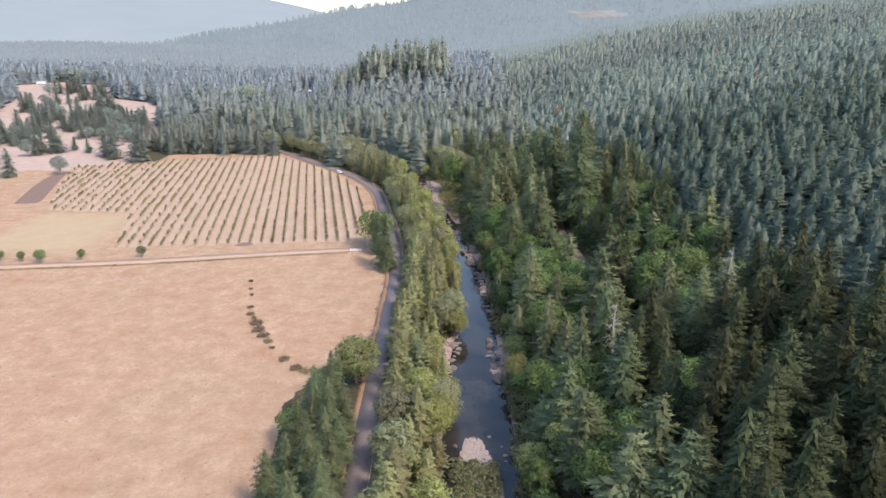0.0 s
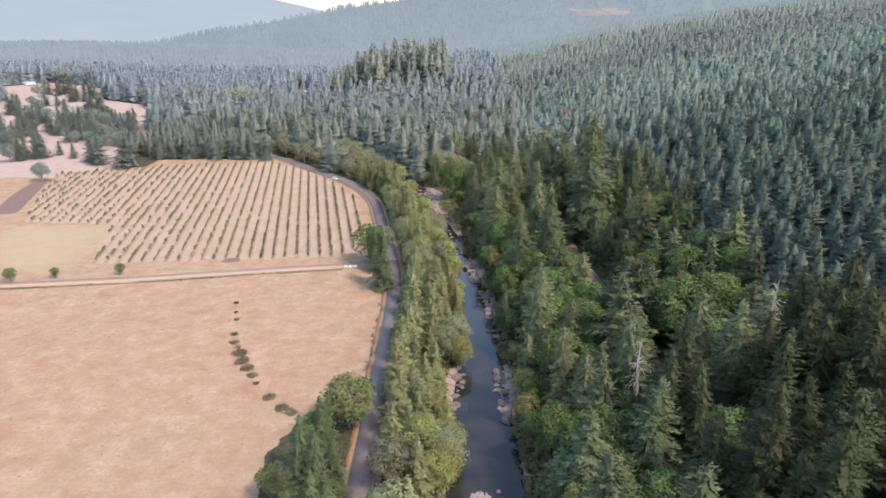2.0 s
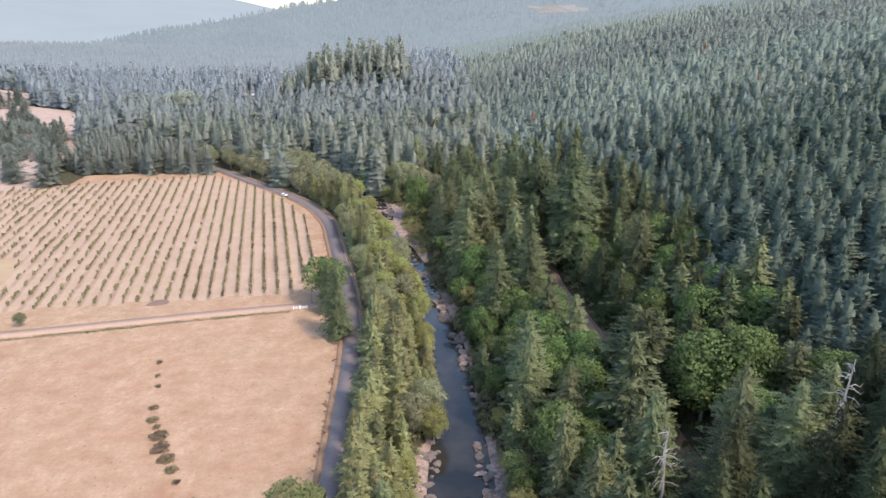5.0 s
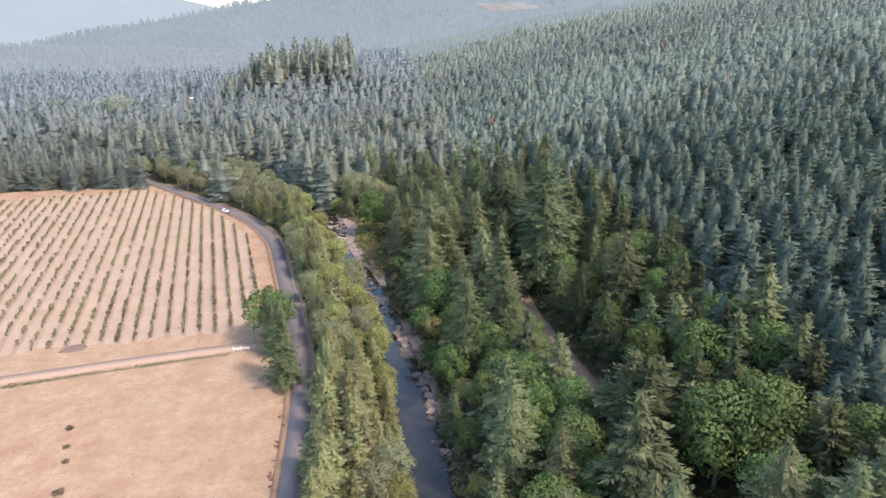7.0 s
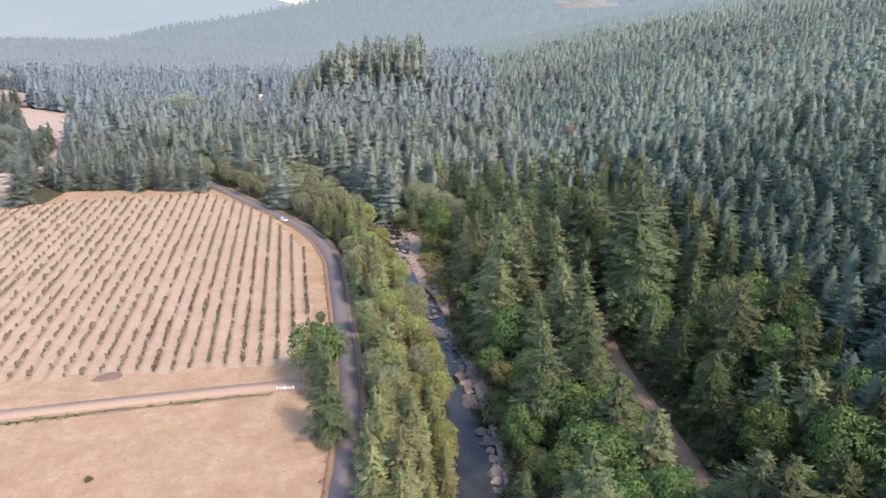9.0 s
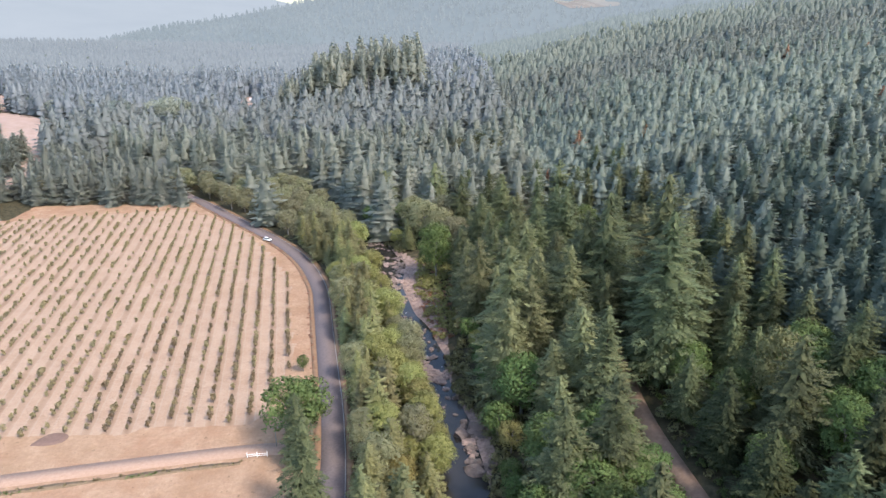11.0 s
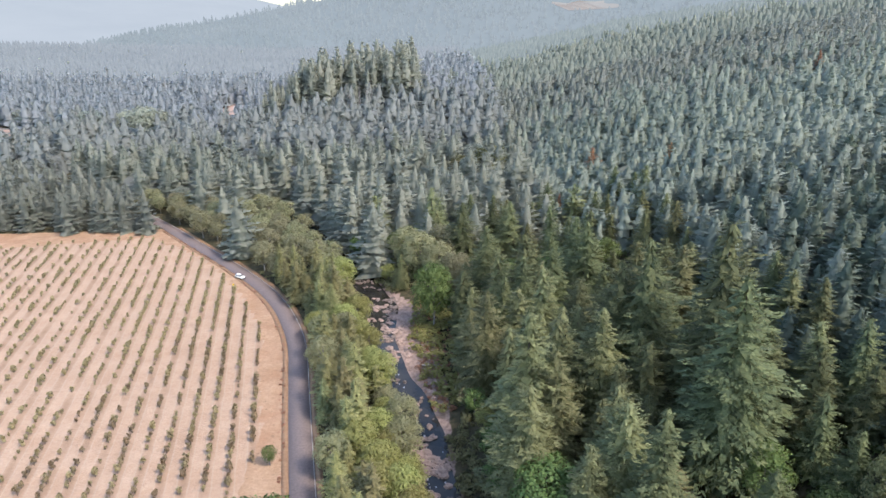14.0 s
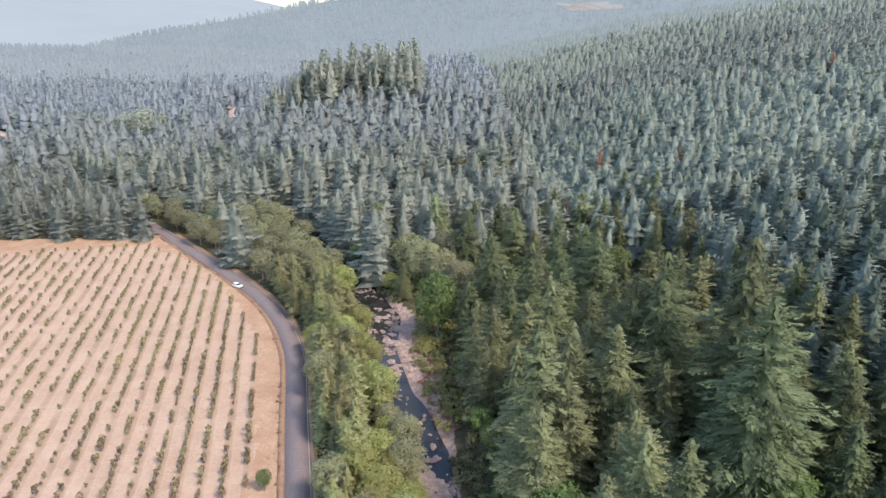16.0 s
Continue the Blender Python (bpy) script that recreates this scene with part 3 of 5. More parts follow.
def patch_mesh(name, corners, lift, material, n=26):
    """A rounded patch of soil on the ground inside the corners."""
    c = np.array(corners, float)
    mid = c.mean(0)
    ring = smooth_line(np.vstack([c, c[:1]]), 2.0)
    v, f = [], []
    for k in range(5):
        q = mid + (ring - mid) * (k / 4)
        v.append(np.column_stack([q, land(q[:, 0], q[:, 1]) + lift * (1 if k < 4 else -1)]))
    m = len(ring)
    for k in range(4):
        i = np.arange(m)
        j = (i + 1) % m
        f.append(np.stack([k * m + i, (k + 1) * m + i, (k + 1) * m + j, k * m + j], 1))
    return mesh_of(name, np.concatenate(v), np.concatenate(f), material)


tagged(new("tilled_patch", patch_mesh("tilled_patch", [(-236, 358), (-221, 360), (-231, 392), (-243, 428), (-250, 452), (-257, 440), (-252, 410), (-243, 380)], 0.12, TILLED)), "brown tilled soil in the dry field", "soil patch", kind="structure")
tagged(new("tilled_patch", patch_mesh("tilled_patch", [(-95, 291), (-88, 290), (-84, 294), (-88, 298), (-94, 297)], 0.25, TILLED)), "low heap of brown soil beside the lane", "soil patch", kind="structure")

yy = np.concatenate([np.arange(-400, 60, 20.0), np.arange(60, 470, 4.0), np.arange(470, 1100, 15.0)])
wl, wr = np.interp(yy, RIV_Y, RIV_L) - 2.5, np.interp(yy, RIV_Y, RIV_R) + 2.5
wz = np.interp(yy, WATER_Y, WATER_Z)
wv = np.stack([np.column_stack([wl, yy, wz]), np.column_stack([wr, yy, wz])], 1).reshape(-1, 3)
wi = np.arange(len(yy) - 1)[:, None] * 2
tagged(new("water", mesh_of("water", wv, np.concatenate([wi, wi + 1, wi + 3, wi + 2], 1), WATER)), "dark still river water between wooded banks", "river", kind="structure")


# ---- far hills ----
def slope(line, y0, y1, x, q):
    """A point of a far hillside: q runs from its foot (0) to its crest (1)."""
    crest = np.interp(x, [p[0] for p in line], [p[1] for p in line])
    return crest * q ** 0.85 - 45 * (1 - q) + 7 * np.sin(x * 0.013 + 5 * q) * np.sin(9 * q), y0 + (y1 - y0) * q


def hills(name, line, y0, y1, material, label):
    """A wooded ridge across the valley's end."""
    x = np.arange(line[0][0], line[-1][0], 15.0)
    rows = []
    for q in np.linspace(0, 1, 15):
        z, y = slope(line, y0, y1, x, q)
        rows.append(np.column_stack([x, np.full_like(x, y), z]))
    rows.append(np.column_stack([x, np.full_like(x, y1 + 400), np.full_like(x, -60)]))
    n = len(x)
    i = (np.arange(len(rows) - 1)[:, None] * n + np.arange(n - 1)[None]).ravel()
    me = mesh_of(name, np.concatenate(rows), np.stack([i, i + 1, i + n + 1, i + n], 1), material, True)
    return tagged(new(name, me), label, "hill", kind="structure")


SPUR = [(-1500, -40), (-1000, -5), (-755, 22), (-636, 50), (-501, 74), (-368, 93), (-269, 108), (-137, 128), (300, 225), (900, 330), (2400, 380)]
MOUNT = [(-4400, 900), (-2000, 480), (-1200, 260), (-900, 175), (-740, 138), (-600, 108), (0, 40), (1500, 40), (4400, 40)]
# smoke tones of hills and farthest woods: haze as a faint glow
HILL_NEAR = haze_glow_material("smoky_near_hill", (0.082, 0.096, 0.114), (0.102, 0.115, 0.133), 0.03)
HILL_WOOD = haze_glow_material("smoky_hill_woods", (0.084, 0.099, 0.115), (0.112, 0.126, 0.143), 0.05)
HILL_FAR = haze_glow_material("smoky_far_hill", (0.134, 0.147, 0.174), (0.158, 0.170, 0.196), 0.004)
SMOKY_WOODS = haze_glow_material("smoky_valley_woods", (0.060, 0.070, 0.084), (0.084, 0.096, 0.110), 0.05, (0.060, 0.066, 0.068))
SMOKY_RIDGE = haze_glow_material("smoky_ridge_woods", (0.056, 0.068, 0.074), (0.076, 0.089, 0.094), 0.05, (0.055, 0.064, 0.060))
HILL_BARE = haze_glow_material("smoky_logged_slope", (0.122, 0.119, 0.124), (0.165, 0.145, 0.142), 0.03)
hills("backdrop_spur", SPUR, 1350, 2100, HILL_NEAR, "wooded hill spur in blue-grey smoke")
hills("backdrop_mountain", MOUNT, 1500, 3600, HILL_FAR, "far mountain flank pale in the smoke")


def clearing(x0, x1, q0, q1):
    xs, qs = np.meshgrid(np.linspace(x0, x1, 9), np.linspace(q0, q1, 6))
    xs = xs + 14 * np.sin(qs * 60) + 10 * np.sin(xs * 0.21)
    qs = qs + 0.012 * np.sin(xs * 0.09) * (qs > q0 + 0.01)
    z, y = slope(SPUR, 1350, 2100, xs, qs)
    i = (np.arange(5)[:, None] * 9 + np.arange(8)[None]).ravel()
    me = mesh_of("backdrop_clearing", np.stack([xs, y, z + 1.5], -1).reshape(-1, 3), np.stack([i, i + 1, i + 10, i + 9], 1), HILL_BARE)
    tagged(new("backdrop_clearing", me), "reddish logged clearing on the smoky hill", "clearing", kind="structure")


clearing(308, 420, 0.44, 0.51)


# ---- trees ----
def rise(ob, x, y, h, w, turn=0.0, sink=0.0):
    ob.matrix_basis = Matrix.LocRotScale((x, y, float(land(x, y)) - sink), Euler((0, 0, turn)), (w, w, h))
    return ob


TRUNK = trunk_shape()
def shell_crown(seed, rings, sides, spread_r, base=0.08, shape=0.72):
    """The closed outside of a dense young fir: tiers of boughs, each overhanging the one below, with an uneven rim."""
    r = np.random.default_rng(seed)
    vs, ns, fs = [], [], []
    lean = r.normal(0, 0.008, 2)
    lobe = 1 + 0.14 * r.normal(size=sides)
    for i in range(2 * rings):
        q = (i // 2 + (0.0 if i % 2 == 0 else 0.55)) / rings
        wide = (spread_r * (1 - q) ** shape + 0.004) * (1.0 if i % 2 == 0 else 0.70)
        h = base + (1 - base) * q
        for k in range(sides):
            a = 2 * math.pi * (k + 0.5 * (i // 2 % 2) + 0.25 * r.normal()) / sides
            d = wide * lobe[k] * min(1.35, max(0.7, 1 + 0.16 * r.normal()))
            vs.append((d * math.cos(a) + lean[0] * h, d * math.sin(a) + lean[1] * h, h + (1 - base) / rings * (0.18 * r.normal() - (0.2 if i % 2 == 0 else 0))))
            ns.append((0.72 * math.cos(a), 0.72 * math.sin(a), 0.78 if i % 2 == 0 else 0.5))
    for i in range(2 * rings - 1):
        for k in range(sides):
            a, b = i * sides + k, i * sides + (k + 1) % sides
            fs += [(a, b, b + sides), (a, b + sides, a + sides)]
    tip = len(vs)
    vs.append((lean[0], lean[1], 1.0))
    ns.append((0, 0, 1))
    fs += [(tip - sides + k, tip - sides + (k + 1) % sides, tip) for k in range(sides)]
    return soft(vs, fs, ns)


def dense_fir(seed, rings, sides, whorls, per, tuft, density, spread_r, base, shape=0.72, core=0.72):
    """A young fir: the closed crown, fringed with sprays of needles."""
    return join([shell_crown(seed + 300, rings, sides, spread_r * core, base, shape), conifer_crown(seed, whorls, per, tuft, density, spread_r, base, 0.22, 0.2, shape, 0.1, 0.7, 0.12)])


def full_fir(seed, whorls, per, tuft, density, spread_r, base, layers, spikes, ragged=0.25, droop=0.5, shape=0.7, lift=0.0, even=0.75, core=0.7, rough=0.24):
    """Sprays of needles over the denser inner growth."""
    return join([conifer_crown(seed, whorls, per, tuft, density, spread_r, base, ragged, droop, shape, lift, even, rough), skirt_crown(seed + 100, layers, spikes, spread_r * core, base + 0.01)])


BIG_FIR = [full_fir(s, 29, 10, 0.0098, 3.4, 0.15 + 0.014 * (s % 3), 0.04 + 0.02 * (s % 3), 18, 9, 0.3, 0.45, 0.62 + 0.05 * (s % 2)) for s in (1, 2, 3, 4, 5)]
SOME_FIR = [full_fir(s, 20, 9, 0.021, 2.8, 0.15 + 0.014 * (s % 3), 0.04 + 0.02 * (s % 3), 12, 8, 0.28, 0.45, 0.62 + 0.05 * (s % 2)) for s in (6, 7, 8, 9, 10)]
YOUNG_FIR = [dense_fir(s, 9, 8, 16, 8, 0.030, 1.7, 0.195, 0.06, 0.72, 0.68) for s in (11, 12, 13, 14, 15)]
EDGE_FIR = [dense_fir(s, 9, 8, 17, 9, 0.027, 2.0, 0.185, 0.04, 0.75, 0.66) for s in (61, 62, 63, 64, 65)]
SLOPE_FIR = [dense_fir(s, 6, 6, 11, 6, 0.044, 0.95, 0.20, 0.12, 0.72, 0.74) for s in (71, 72, 73, 74)]
FAR_FIR = [skirt_crown(s, 9, 8, 0.17) for s in (21, 22, 23, 24)]
HAZY_FIR = [shell_crown(s, 4, 5, 0.2, 0.1) for s in (27, 28, 29)]
TINY_FIR = [skirt_crown(s, 4, 4, 0.2) for s in (25, 26)]
BIG_LEAFY = [leafy_crown(s, 30, 200, 0.0165, 0.36, 0.16, 0.135) for s in (35, 36, 37)]
LEAFY = [leafy_crown(s, 20, 130, 0.021, 0.36, 0.18, 0.15) for s in (31, 32, 33, 34)]
FAR_LEAFY = [leafy_crown(s, 8, 20, 0.062, 0.40, 0.12, 0.2)[0] for s in (41, 42, 43)]
BUSH = [leafy_crown(s, 5, 15, 0.13, 0.62, 0.0, 0.30)[0] for s in (51, 52, 53)]
BRAMBLE = [leafy_crown(s, 10, 44, 0.070, 0.5, 0.0, 0.24)[0] for s in (54, 55, 56)]

MESHES = {}


def shared(key, arrays, material):
    if key not in MESHES:
        MESHES[key] = mesh_of(key[0], arrays[0], arrays[1], material, normals=arrays[2] if len(arrays) > 2 else None)
    return MESHES[key]


def fir_tree(x, y, h, w=1.0, material=FIR, k=0, label="", name="fir_tree", group="conifers on the river banks", fine=False):
    tree = tagged(new(name), label or "dark green Douglas fir with drooping boughs", "tree", group)
    part("trunk", shared(("trunk", "fir"), TRUNK, BARK), tree)
    part("crown", shared(("crown", fine, k % 5, material.name), (BIG_FIR if fine else SOME_FIR)[k % 5], material), tree)
    return rise(tree, x, y, h, h * w, rng.uniform(0, 6.28))


def leaf_tree(x, y, h, w=1.0, material=MAPLE, k=0, label="", name="maple_tree", group="broadleaf trees on the river banks", fine=False):
    tree = tagged(new(name), label or "round-crowned green bigleaf maple", "tree", group)
    shapes = BIG_LEAFY if fine else LEAFY
    k = k % len(shapes)
    crown, centres = shapes[k]
    key = ("limbs", fine, k)
    if key not in MESHES:
        MESHES[key] = mesh_of("trunk", *limbs(centres, 0.22, rng), GREY_BARK)
    part("trunk", MESHES[key], tree)
    part("crown", shared(("crown", "leaf", fine, k, material.name), crown, material), tree)
    return rise(tree, x, y, h, h * w, rng.uniform(0, 6.28))


taken = []
HOLLOWS = [(54.5, 300, 6), (54.5, 290, 6), (55, 280, 7), (55, 270, 7.5), (54, 260, 8), (52.5, 250, 8), (51, 240, 7), (54, 231, 7), (60, 232, 6), (62, 203, 5.5), (56, 178, 5.5), (52, 161, 5.5)]


def free(x, y, gap):
    return all((x - a) ** 2 + (y - b) ** 2 > max(gap, 0.5 * (gap + g)) ** 2 for a, b, g in taken)


def top(x, y, z):
    return z - float(land(x, y))


# single trees that stand out: x, y, height of the tip above the road's level
for i, (x, y, z) in enumerate([(24.5, 321, 38.5), (19, 353, 30), (36, 340, 31), (51, 344, 41), (56, 340, 47.5), (66, 322, 57), (62, 305, 52), (43, 289, 35), (28, 262, 28.5), (73, 263, 40),
                               (92, 328, 42), (93.5, 352, 39.5), (45, 172, 31), (43, 142, 30.5), (75, 150, 43), (66, 117, 43), (82, 112, 44), (52, 118, 26), (30, 318, 31), (43, 330, 35)]):
    fir_tree(x, y, top(x, y, z), 1.45, FIR_SHADED if y < 155 and x > 46 else CEDAR if y > 290 and x < 45 else FIR, i, "tall dark green Douglas fir above the river", fine=True)
    taken.append((x, y, 6.5))
for i, (x, y, z) in enumerate([(30.5, 181, 23), (29, 212, 26.5), (34, 168, 22), (60, 168, 38), (36, 200, 22), (47, 182, 24), (66, 161, 39), (74, 165, 40)]):
    fir_tree(x, y, top(x, y, z), 1.4, CEDAR, i + 2, "olive-green conifer leaning over the river bank", "cedar_tree", fine=True)
    taken.append((x, y, 5.5))
for i, (x, y, z, w) in enumerate([(66, 195, 31, 1.1), (74, 193, 33, 1.0), (46, 224, 18, 1.1), (38, 224, 16, 1.0), (29, 237, 13.5, 1.0), (22.8, 257, 11, 1.0), (26, 159, 13, 1.1), (45, 278, 12.5, 1.0),
                                  (76, 222, 31, 1.0), (80, 256, 30, 0.9), (68, 234, 25, 1.0), (36, 250, 17, 1.0), (33, 132, 15, 1.1), (6, 398, 20.5, 0.9), (57, 141, 24, 1.0)]):
    brown = (x, y) == (45, 278)
    leaf_tree(x, y, top(x, y, z), w, BROWNING if brown else MAPLE, i, "round maple turning rusty brown beside the trail" if brown else "", fine=True)
    taken.append((x, y, 6.5))
leaf_tree(77, 277, top(77, 277, 34), 0.72, OLIVE_LEAF, 1, "tall olive-yellow broadleaf tree among dark firs", "poplar_tree", fine=True)
taken.append((77, 277, 7))

for i, (x, y, h) in enumerate([(2, 436, 19), (9, 430, 17), (-3, 446, 18), (12, 441, 20), (15, 421, 16)]):
    leaf_tree(x, y, h, 1.15, ROAD_ALDER, i, "olive-green maple above the rapids", fine=True)
    taken.append((x, y, 5.5))

# trees on the pasture's side of the road
for i, (x, y, z) in enumerate([(-29.5, 160, 15.5), (-32, 150, 17), (-27, 141, 19), (-33, 134, 17), (-29, 124, 18), (-36, 117, 16), (-30, 109, 17), (-23, 263, 25), (-28, 281, 19), (-34, 126, 14), (-25, 116, 17), (-31, 142, 15), (-26, 130, 18), (-24, 143, 15), (-24, 133, 15), (-24, 123, 16), (-24, 109, 16)]):
    fir_tree(x, y, z, 1.35, FIR, i, "bushy fir beside the road and pasture", group="trees along the road", fine=True)
    taken.append((x, y, 4))
for i, (x, y, z, w) in enumerate([(-24.5, 171, 13.5, 1.6), (-31, 163, 9, 1.3), (-31, 290, 17, 1.2), (-27, 293, 15, 1.1), (-34, 324, 5.2, 1.0), (-37, 143, 9, 1.1)]):
    leaf_tree(x, y, z, w, ROAD_MAPLE if i == 0 else MAPLE, i, "bright green round maple beside the road" if i == 0 else "round green maple beside the road and pasture", group="trees along the road", fine=i == 0)
    taken.append((x, y, 4))

# the belt between road and river; first the bright alders and firs that stand out
for i, (x, y, h, m) in enumerate([(-13, 322, 12, ALDER), (-8.5, 317, 11, ALDER), (-9.5, 309, 11, ALDER), (-17.5, 384, 10, ALDER), (-19.5, 392, 9, ALDER), (-4.8, 272, 9, YELLOW), (-3.2, 283, 7.5, ALDER), (-2.5, 150, 12, ALDER), (-6, 160, 13, ALDER), (-5, 176, 12, ALDER)]):
    leaf_tree(x, y, h, 1.2, m, i, "yellowing alder on the river bank" if m is YELLOW else "bright yellow-green alder on the river bank", "alder_tree", fine=True)
    taken.append((x, y, 4.5))
for i, (x, y, h) in enumerate([(-16.5, 308, 15), (-14.5, 299, 16), (-22, 350, 16), (-26.5, 392, 17), (-31, 402, 17), (-21, 366, 15), (-11, 268, 15), (-10.5, 254, 17)]):
    fir_tree(x, y, h, 1.5, BELT_FIR, i, "mid-sized fir between road and river", "belt_fir", fine=True)
    taken.append((x, y, 4.5))
for i in range(1500):
    y = rng.uniform(75, 440)
    a, b = float(road_x(y)) + (4.8 if y < 270 else 6.2), float(np.interp(y, RIV_Y, RIV_L)) - (0.2 if y < 310 else 1.6)
    if b - a < 1:
        continue
    q = rng.random()
    x = a + (b - a) * q
    gap = 4.3
    if not free(x, y, gap) or float(land(x, y)) < -6.3 or (184 < y < 209 and x > b - 5.5) or (292 < y < 312 and x > b - 2.5):
        continue
    taken.append((x, y, gap))
    # stretches of conifers and of broadleaf trees follow one another
    stand = noise.noise(Vector((0.2 * x, 0.035 * y, 7.7)))
    if q < 0.62 and stand > (-0.36 if y < 260 else -0.3):
        if rng.random() < 0.75:
            fir_tree(x, y, rng.uniform(11, 19), 1.45, BELT_FIR, i, "mid-sized fir between road and river", "belt_fir")
        else:
            fir_tree(x, y, rng.uniform(10, 16), 1.5, CEDAR, i, "olive-green cedar between road and river", "cedar_tree")
    elif stand > 0.12:
        fir_tree(x, y, rng.uniform(8, 13), 1.5, BELT_FIR, i, "mid-sized fir between road and river", "belt_fir")
    elif rng.random() < 0.06:
        leaf_tree(x, y, rng.uniform(7, 10), 1.1, YELLOW, i, "yellowing alder on the river bank", "alder_tree")
    else:
        leaf_tree(x, y, rng.uniform(8, 14), 1.1, ALDER if rng.random() < (0.7 if q > 0.5 else 0.3) else ROAD_ALDER, i, "pale green alder on the river bank", "alder_tree", fine=y > 150)

# the far bank, up to the trail and a little past it
for i in range(1700):
    y = rng.uniform(75, 470)
    a = float(np.interp(y, RIV_Y, RIV_R)) + 3.0
    x = a + (92 - a) * rng.random()
    if x > 0.72 * y + 12 or abs(x - float(np.interp(y, TRAIL[:, 1], TRAIL[:, 0]))) < (6.0 if 235 < y < 315 else 3.2) or (335 < y < 430 and x < 15) or any(math.hypot(x - a, y - b) < c for a, b, c in HOLLOWS):
        continue
    gap = 5.4 if y < 285 else 7.2
    if not free(x, y, gap):
        continue
    taken.append((x, y, gap))
    near_water = x - a < 8
    # firs of the shady corner, with shade painted into their needles
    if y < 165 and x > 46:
        fir_tree(x, y, rng.uniform(22, 36), 1.25, FIR_SHADED, i, "fir with drooping boughs on the slope, darkened for shade", "shaded_fir", fine=True)
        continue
    if near_water:
        leafy, h = 0.85, rng.uniform(6, 11)
    elif y < 285:
        leafy, h = (0.8, rng.uniform(11, 17)) if x < 52 else (0.28, rng.uniform(11, 16))
    else:
        leafy, h = (0.12, rng.uniform(11, 17)) if x < 58 else (0.05, 13.0)
    if rng.random() < leafy:
        leaf_tree(x, y, h, 1.25, ALDER if near_water and rng.random() < 0.4 else MAPLE, i, fine=h > 10.5 and y < 330)
    elif rng.random() < 0.75:
        high = rng.uniform(19, 31) * (0.65 if near_water else 1) if x < 60 else rng.uniform(15, 22)
        fir_tree(x, y, high, 1.6, CEDAR if y > 280 and x < 45 and rng.random() < 0.5 else FIR_SHADED if x > 55 and y < 275 and rng.random() < 0.6 else FIR, i, fine=y > 250)
    else:
        fir_tree(x, y, rng.uniform(16, 27) * (0.7 if near_water else 1), 1.6, CEDAR, i, "olive-green cedar in the bank woods", "cedar_tree")


def stuff(name, spots, templates, heights, wide, material, label, category, level=None):
    """Woods that nobody could count, as one mesh."""
    spots = np.asarray(spots, float)
    z = land(spots[:, 0], spots[:, 1]) if level is None else level
    pick = rng.integers(0, len(templates), len(spots))
    pieces = []
    for k, t in enumerate(templates):
        s = pick == k
        if s.any():
            n = int(s.sum())
            h = heights[s]
            pieces.append(spread(t, np.column_stack([spots[s], z[s] - 0.2]), rng.uniform(0, 6.28, n), h * wide * rng.uniform(0.85, 1.2, n), h))
    v, f, nv = join(pieces)
    return tagged(new(name, mesh_of(name, v, f, material, normals=nv)), label, category, kind="stuff")


def scatter(x0, x1, y0, y1, step):
    """Jittered spots about step metres apart."""
    xs, ys = np.meshgrid(np.arange(x0, x1, step), np.arange(y0, y1, step))
    p = np.stack([xs.ravel(), ys.ravel()], 1)
    return p + rng.uniform(-0.42, 0.42, p.shape) * step


def seen(p, slack=25.0):
    return (np.abs(p[:, 0]) < 0.70 * p[:, 1] + slack)


def gap_sheet(name, x0, x1, y0, y1, step, height, material, label, keep):
    """A lumpy sheet of boughs added between the trees' tips to lighten the dark gaps."""
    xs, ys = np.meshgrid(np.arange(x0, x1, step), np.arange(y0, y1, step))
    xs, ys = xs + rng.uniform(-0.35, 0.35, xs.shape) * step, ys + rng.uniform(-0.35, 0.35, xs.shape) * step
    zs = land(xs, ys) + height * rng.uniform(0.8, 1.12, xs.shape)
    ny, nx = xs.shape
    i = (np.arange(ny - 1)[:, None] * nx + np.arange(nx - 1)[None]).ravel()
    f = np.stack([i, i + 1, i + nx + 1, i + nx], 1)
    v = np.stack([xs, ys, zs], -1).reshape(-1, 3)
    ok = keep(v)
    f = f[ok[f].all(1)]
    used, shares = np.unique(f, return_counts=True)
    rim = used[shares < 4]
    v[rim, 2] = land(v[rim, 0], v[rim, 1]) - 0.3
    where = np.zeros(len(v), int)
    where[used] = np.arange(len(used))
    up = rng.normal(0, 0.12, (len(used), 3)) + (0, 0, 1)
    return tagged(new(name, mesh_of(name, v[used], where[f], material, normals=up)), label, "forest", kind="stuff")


# young fir plantation on the slope
p = scatter(62, 360, 60, 430, 6.0)
p = p[seen(p) & ((p[:, 0] > 92) | ((p[:, 0] > 84) & (p[:, 1] > 180)))]
p = p[[free(a, b, 3.0) for a, b in p]]
p = p[np.array([noise.noise(Vector((a * 0.045, b * 0.045, 3.1))) for a, b in p]) > -0.52]
tall = rng.uniform(15.0, 19.5, len(p)) + 1.5 * np.sin(p[:, 0] * 0.05) * np.cos(p[:, 1] * 0.06)
# past a ragged line the needles take the hazier colour
up = p[:, 1] + 0.15 * p[:, 0] > 385 + rng.uniform(-55, 55, len(p))
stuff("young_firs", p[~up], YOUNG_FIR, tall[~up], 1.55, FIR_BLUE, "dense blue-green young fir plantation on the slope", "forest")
stuff("hill_firs", p[up], YOUNG_FIR, tall[up], 1.55, FIR_HAZE_HILL, "young firs higher on the slope, greyed for haze", "forest")
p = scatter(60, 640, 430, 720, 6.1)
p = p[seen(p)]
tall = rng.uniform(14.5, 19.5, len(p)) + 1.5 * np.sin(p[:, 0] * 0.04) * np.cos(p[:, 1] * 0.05)
